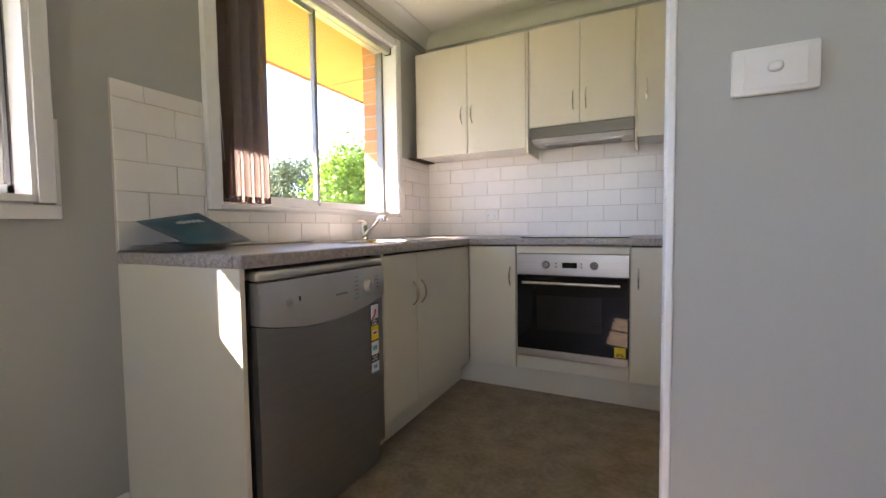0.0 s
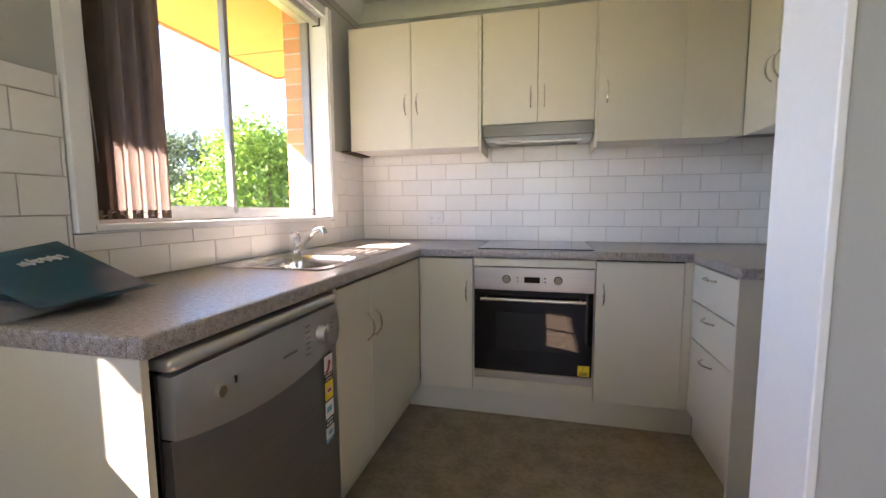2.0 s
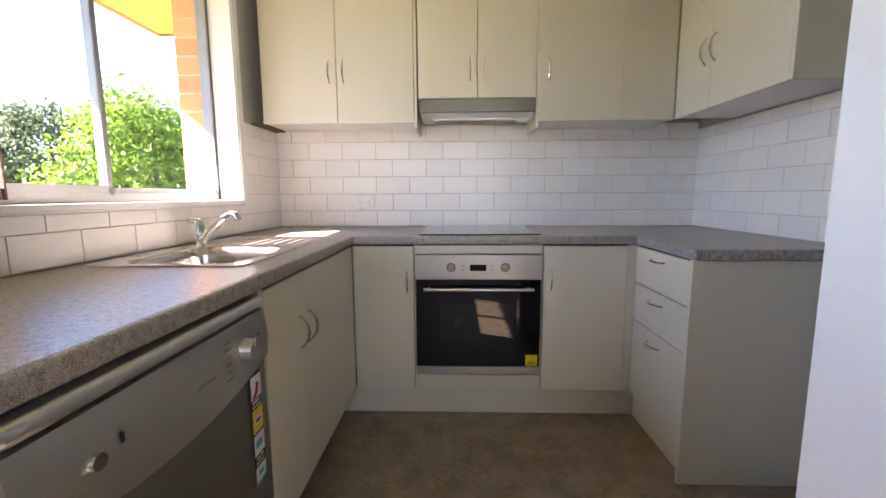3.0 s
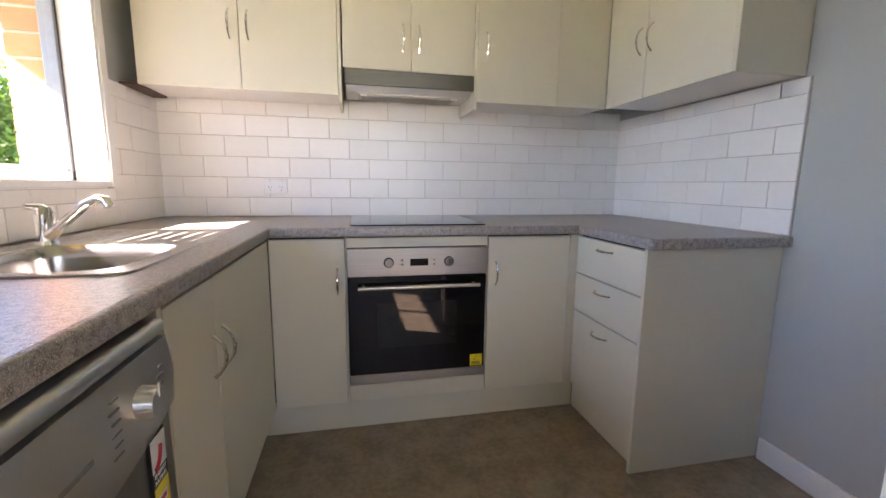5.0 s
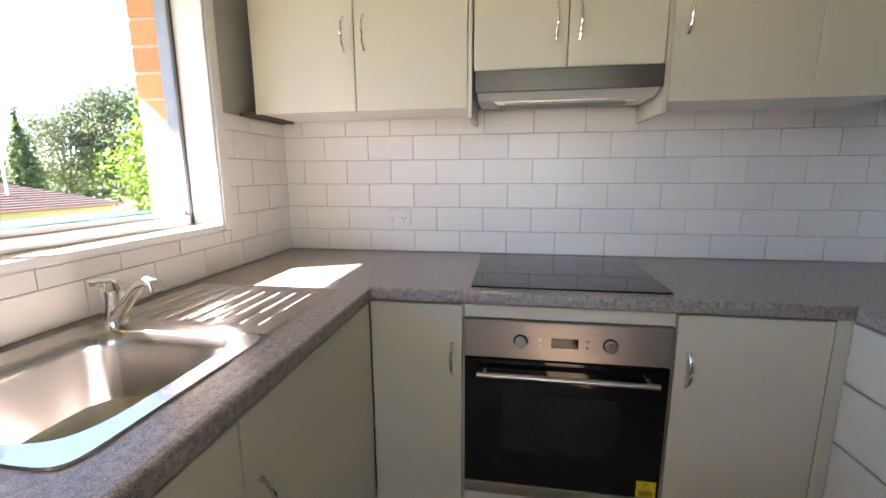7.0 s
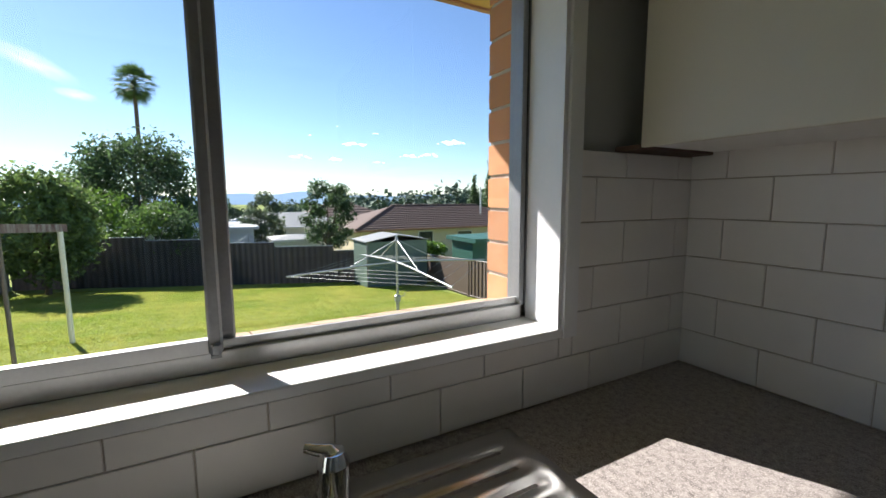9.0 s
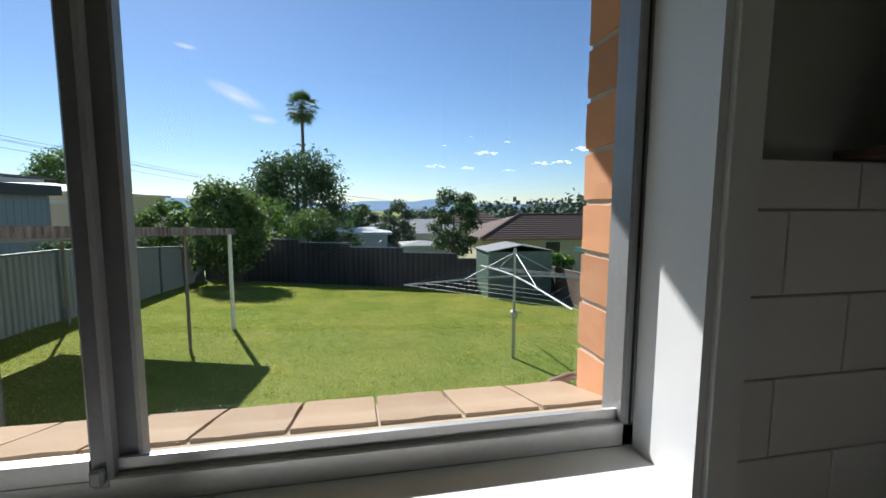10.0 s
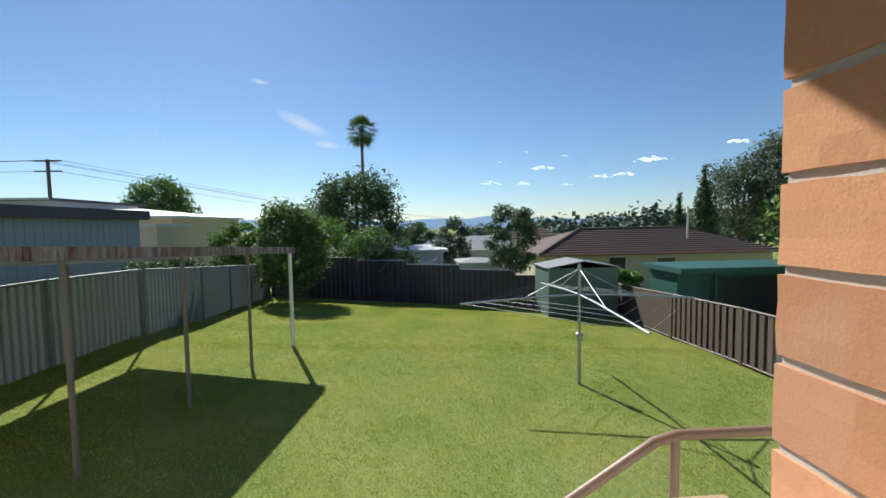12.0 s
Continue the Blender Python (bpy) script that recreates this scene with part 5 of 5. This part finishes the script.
for dist, amp, off in ((1500, 20, 3.0), (2300, 52, 9.0)):
    prev = None
    for i in range(141):
        a = radians(-75 + 150 * i / 140)
        x, y = -dist * math.cos(a), dist * math.sin(a)
        h = amp * (0.55 + 0.55 * noise.fractal((a * 5 + off, 0.3, off), 1.0, 2.0, 4))
        cur = (bm.verts.new((x, y, -60)), bm.verts.new((x, y, max(4, h))))
        if prev:
            bm.faces.new((prev[0], cur[0], cur[1], prev[1]))
        prev = cur
setting("backdrop_hills", bm, HILL, "hills on the horizon, blue haze painted in as glow", "hills")


def cloud(az, el, width, seed):
    """A small fair-weather cloud of flattened puffs, far off; its sunlit white is partly emission."""
    rnd = random.Random(seed)
    bm = bmesh.new()
    d = 2600
    c0 = Vector((-d * math.cos(radians(az)), d * math.sin(radians(az)), d * math.tan(radians(el))))
    for i in range(16):
        u = rnd.uniform(-0.5, 0.5)
        r = width * rnd.uniform(0.03, 0.11) * (1.1 - abs(u) * 1.5)
        o = Vector((rnd.uniform(-0.2, 0.2) * width, u * width, rnd.uniform(0.0, 0.12) * width * (1 - 1.6 * abs(u))))
        bmesh.ops.create_icosphere(bm, subdivisions=2, radius=1, matrix=Matrix.Translation(c0 + o) @ Matrix.Diagonal((r, r * 1.4, r * 0.6, 1)))
    for v in bm.verts:
        v.co += Vector((0, 1, 1)) * noise.noise(v.co * (8 / width)) * width * 0.03
    return setting("backdrop_cloud", bm, CLOUD, "small white fair-weather cloud", "cloud", True)


for i, (az, el, w) in enumerate(((17.0, 7.1, 150), (10.2, 5.4, 130), (14.4, 5.2, 100), (19.8, 8.6, 50), (20.2, 4.9, 80), (24.4, 5.7, 120), (27.1, 5.8, 130), (30.3, 7.4, 190), (39.0, 8.6, 130), (11.5, 8.2, 30), (15.0, 9.4, 25))):
    cloud(az, el, w, i)


def wisp(az, el, width, height, lean):
    """A thin streak of high cloud, seen through in places; its brightness is emission."""
    m = bpy.data.materials.new("thin_cloud")
    m.use_nodes = True
    n, l = m.node_tree.nodes, m.node_tree.links
    tc, gr, ns, mu, rg = (n.new("ShaderNodeTexCoord"), n.new("ShaderNodeTexGradient"), n.new("ShaderNodeTexNoise"), n.new("ShaderNodeMath"), n.new("ShaderNodeMapRange"))
    gr.gradient_type, mu.operation = "SPHERICAL", "MULTIPLY"
    ns.inputs["Scale"].default_value, ns.inputs["Detail"].default_value = 2.2, 6.0
    l.new(tc.outputs["Object"], gr.inputs[0])
    l.new(tc.outputs["Object"], ns.inputs["Vector"])
    l.new(gr.outputs["Fac"], mu.inputs[0])
    l.new(ns.outputs[0], mu.inputs[1])
    rg.inputs[1].default_value, rg.inputs[2].default_value, rg.inputs[4].default_value = 0.05, 0.5, 0.75
    l.new(mu.outputs[0], rg.inputs[0])
    tr, em, ms = n.new("ShaderNodeBsdfTransparent"), n.new("ShaderNodeEmission"), n.new("ShaderNodeMixShader")
    em.inputs[0].default_value, em.inputs[1].default_value = (0.88, 0.93, 1.0, 1), 0.62
    l.new(rg.outputs[0], ms.inputs[0])
    l.new(tr.outputs[0], ms.inputs[1])
    l.new(em.outputs[0], ms.inputs[2])
    l.new(ms.outputs[0], n["Material Output"].inputs[0])
    bm = bmesh.new()
    bmesh.ops.create_circle(bm, cap_ends=True, segments=24, radius=1.0)
    ob = setting("backdrop_thin_cloud", bm, m, "thin wispy white streak of high cloud", "cloud")
    d = 2600
    p = Vector((-d * math.cos(radians(az)), d * math.sin(radians(az)), d * math.tan(radians(el))))
    ob.matrix_world = Matrix.Translation(p) @ p.to_track_quat("Z", "Y").to_matrix().to_4x4() @ Matrix.Rotation(radians(lean), 4, "Z") @ Matrix.Diagonal((width, height, 1, 1))
    return ob


wisp(-14.5, 13.0, 190, 55, 24)
wisp(-11.6, 10.6, 95, 32, 8)
wisp(-19.5, 17.5, 70, 18, 5)


# ---- splashback tiles ----
TILE_MESH = {}


def tile(parent, axis, u, z, w, h, base):
    """One bevelled glazed tile, lower corner at u, z on a wall."""
    key = (axis, round(w, 3), round(h, 3))
    if key not in TILE_MESH:
        bm = bmesh.new()
        if axis == "n":
            box(bm, 0, w, -0.0115, -0.002, 0, h)
        elif axis == "w":
            box(bm, 0.002, 0.0115, 0, w, 0, h)
        else:
            box(bm, -0.0115, -0.002, 0, w, 0, h)
        front = [f for f in bm.faces if abs(f.calc_center_median()[1 if axis == "n" else 0]) > 0.011]
        r = bmesh.ops.inset_region(bm, faces=front, thickness=0.0016, depth=0.001)
        TILE_MESH[key] = mesh_of("tile", bm, TILE)
    ob = new("tile", TILE_MESH[key])
    ob.location = {"n": (u, base, z), "w": (base, u, z), "e": (base, u, z)}[axis]
    ob.parent = parent
    return ob


def splashback(parent, axis, base, u0, u1, shift, skip=None, top=1.462):
    pitch, course, gap = 0.2015, 0.1015, 0.0026
    z, k = 0.9035, 0
    while z < top - 0.01:
        h = min(course, top - z)
        if k == 0:
            h = 0.0945
        off = shift + (pitch / 2 if k % 2 else 0)
        i = math.floor((u0 - off) / pitch)
        while off + i * pitch < u1 - 0.004:
            a, b = max(u0, off + i * pitch), min(u1, off + (i + 1) * pitch)
            segs = [(a, b)]
            zz, hh = z, h
            if skip and z + h > skip[2] and z < skip[3]:
                lo, hi = skip[0], skip[1]
                if z < skip[2] - 0.012:
                    cut = (max(a, lo), min(b, hi))
                    if cut[1] - cut[0] > 0.008:
                        tile(parent, axis, cut[0] + gap / 2, z + gap / 2, cut[1] - cut[0] - gap, skip[2] - z - gap, base)
                    segs = [q_ for q_ in ((a, min(b, lo)), (max(a, hi), b)) if q_[1] - q_[0] > 0.008]
                else:
                    segs = [s for s in ((a, min(b, lo)), (max(a, hi), b)) if s[1] - s[0] > 0.006]
            for s0, s1 in segs:
                if s1 - s0 > 0.008:
                    tile(parent, axis, s0 + gap / 2, zz + gap / 2, s1 - s0 - gap, hh - gap, base)
            i += 1
        z += h
        k += 1


splashback(wall_north, "n", 0.0, 0.012, W - 0.012, 1.008, top=1.500)
splashback(wall_west, "w", 0.0, -2.183, -0.001, -2.183, skip=(-1.869, -0.430, 1.046, 2.3))
splashback(wall_east, "e", W, -1.082, -0.001, -1.082)
setting("trim_grout_north", B(0.0, W, -0.008, -0.0005, 0.901, 1.500), GROUT, "beige grout bed behind the tiles", "grout")
setting("trim_grout_west", holed(bmesh.new(), 0.0005, 0.008, (-2.184, -0.008), (0.901, 1.462), ((-1.869, -0.430, 1.046, 1.462),)), GROUT, "beige grout bed behind the tiles", "grout")
setting("trim_grout_east", B(W - 0.008, W - 0.0005, -1.083, -0.008, 0.901, 1.462), GROUT, "beige grout bed behind the tiles", "grout")

# ---- window bricks ----
BRICKS = {}


def brick(parent, x, y, z, sx, sy, sz, material, seed, tilt=0.0):
    key = (round(sx, 3), round(sy, 3), round(sz, 3), seed % 4, material.name)
    if key not in BRICKS:
        rnd = random.Random(seed % 4)
        bm = B(0, sx, 0, sy, 0, sz)
        bmesh.ops.subdivide_edges(bm, edges=bm.edges[:], cuts=2, use_grid_fill=True)
        for v in bm.verts:
            v.co += Vector((rnd.uniform(-1, 1), rnd.uniform(-1, 1), rnd.uniform(-1, 1))) * 0.0009
        BRICKS[key] = mesh_of("brick", bm, material)
    ob = new("brick", BRICKS[key])
    ob.matrix_basis = pose(x, y, z, 0, tilt, 0)
    ob.parent = parent
    return ob


k = 0
z = 1.156 - 0.086 * 1
while z < 2.36:
    brick(outer_wall, -0.262, -0.474, z + 0.005, 0.112, 0.11 if k % 2 else 0.22, 0.076, BRICK, k)
    brick(outer_wall, -0.262, -0.352 if k % 2 else -0.242, z + 0.005, 0.112, 0.22, 0.076, BRICK, k + 2)
    brick(outer_wall, -0.262, -1.955 if k % 2 else -2.065, z + 0.005, 0.112, 0.11 if k % 2 else 0.22, 0.076, BRICK, k + 1)
    z += 0.086
    k += 1
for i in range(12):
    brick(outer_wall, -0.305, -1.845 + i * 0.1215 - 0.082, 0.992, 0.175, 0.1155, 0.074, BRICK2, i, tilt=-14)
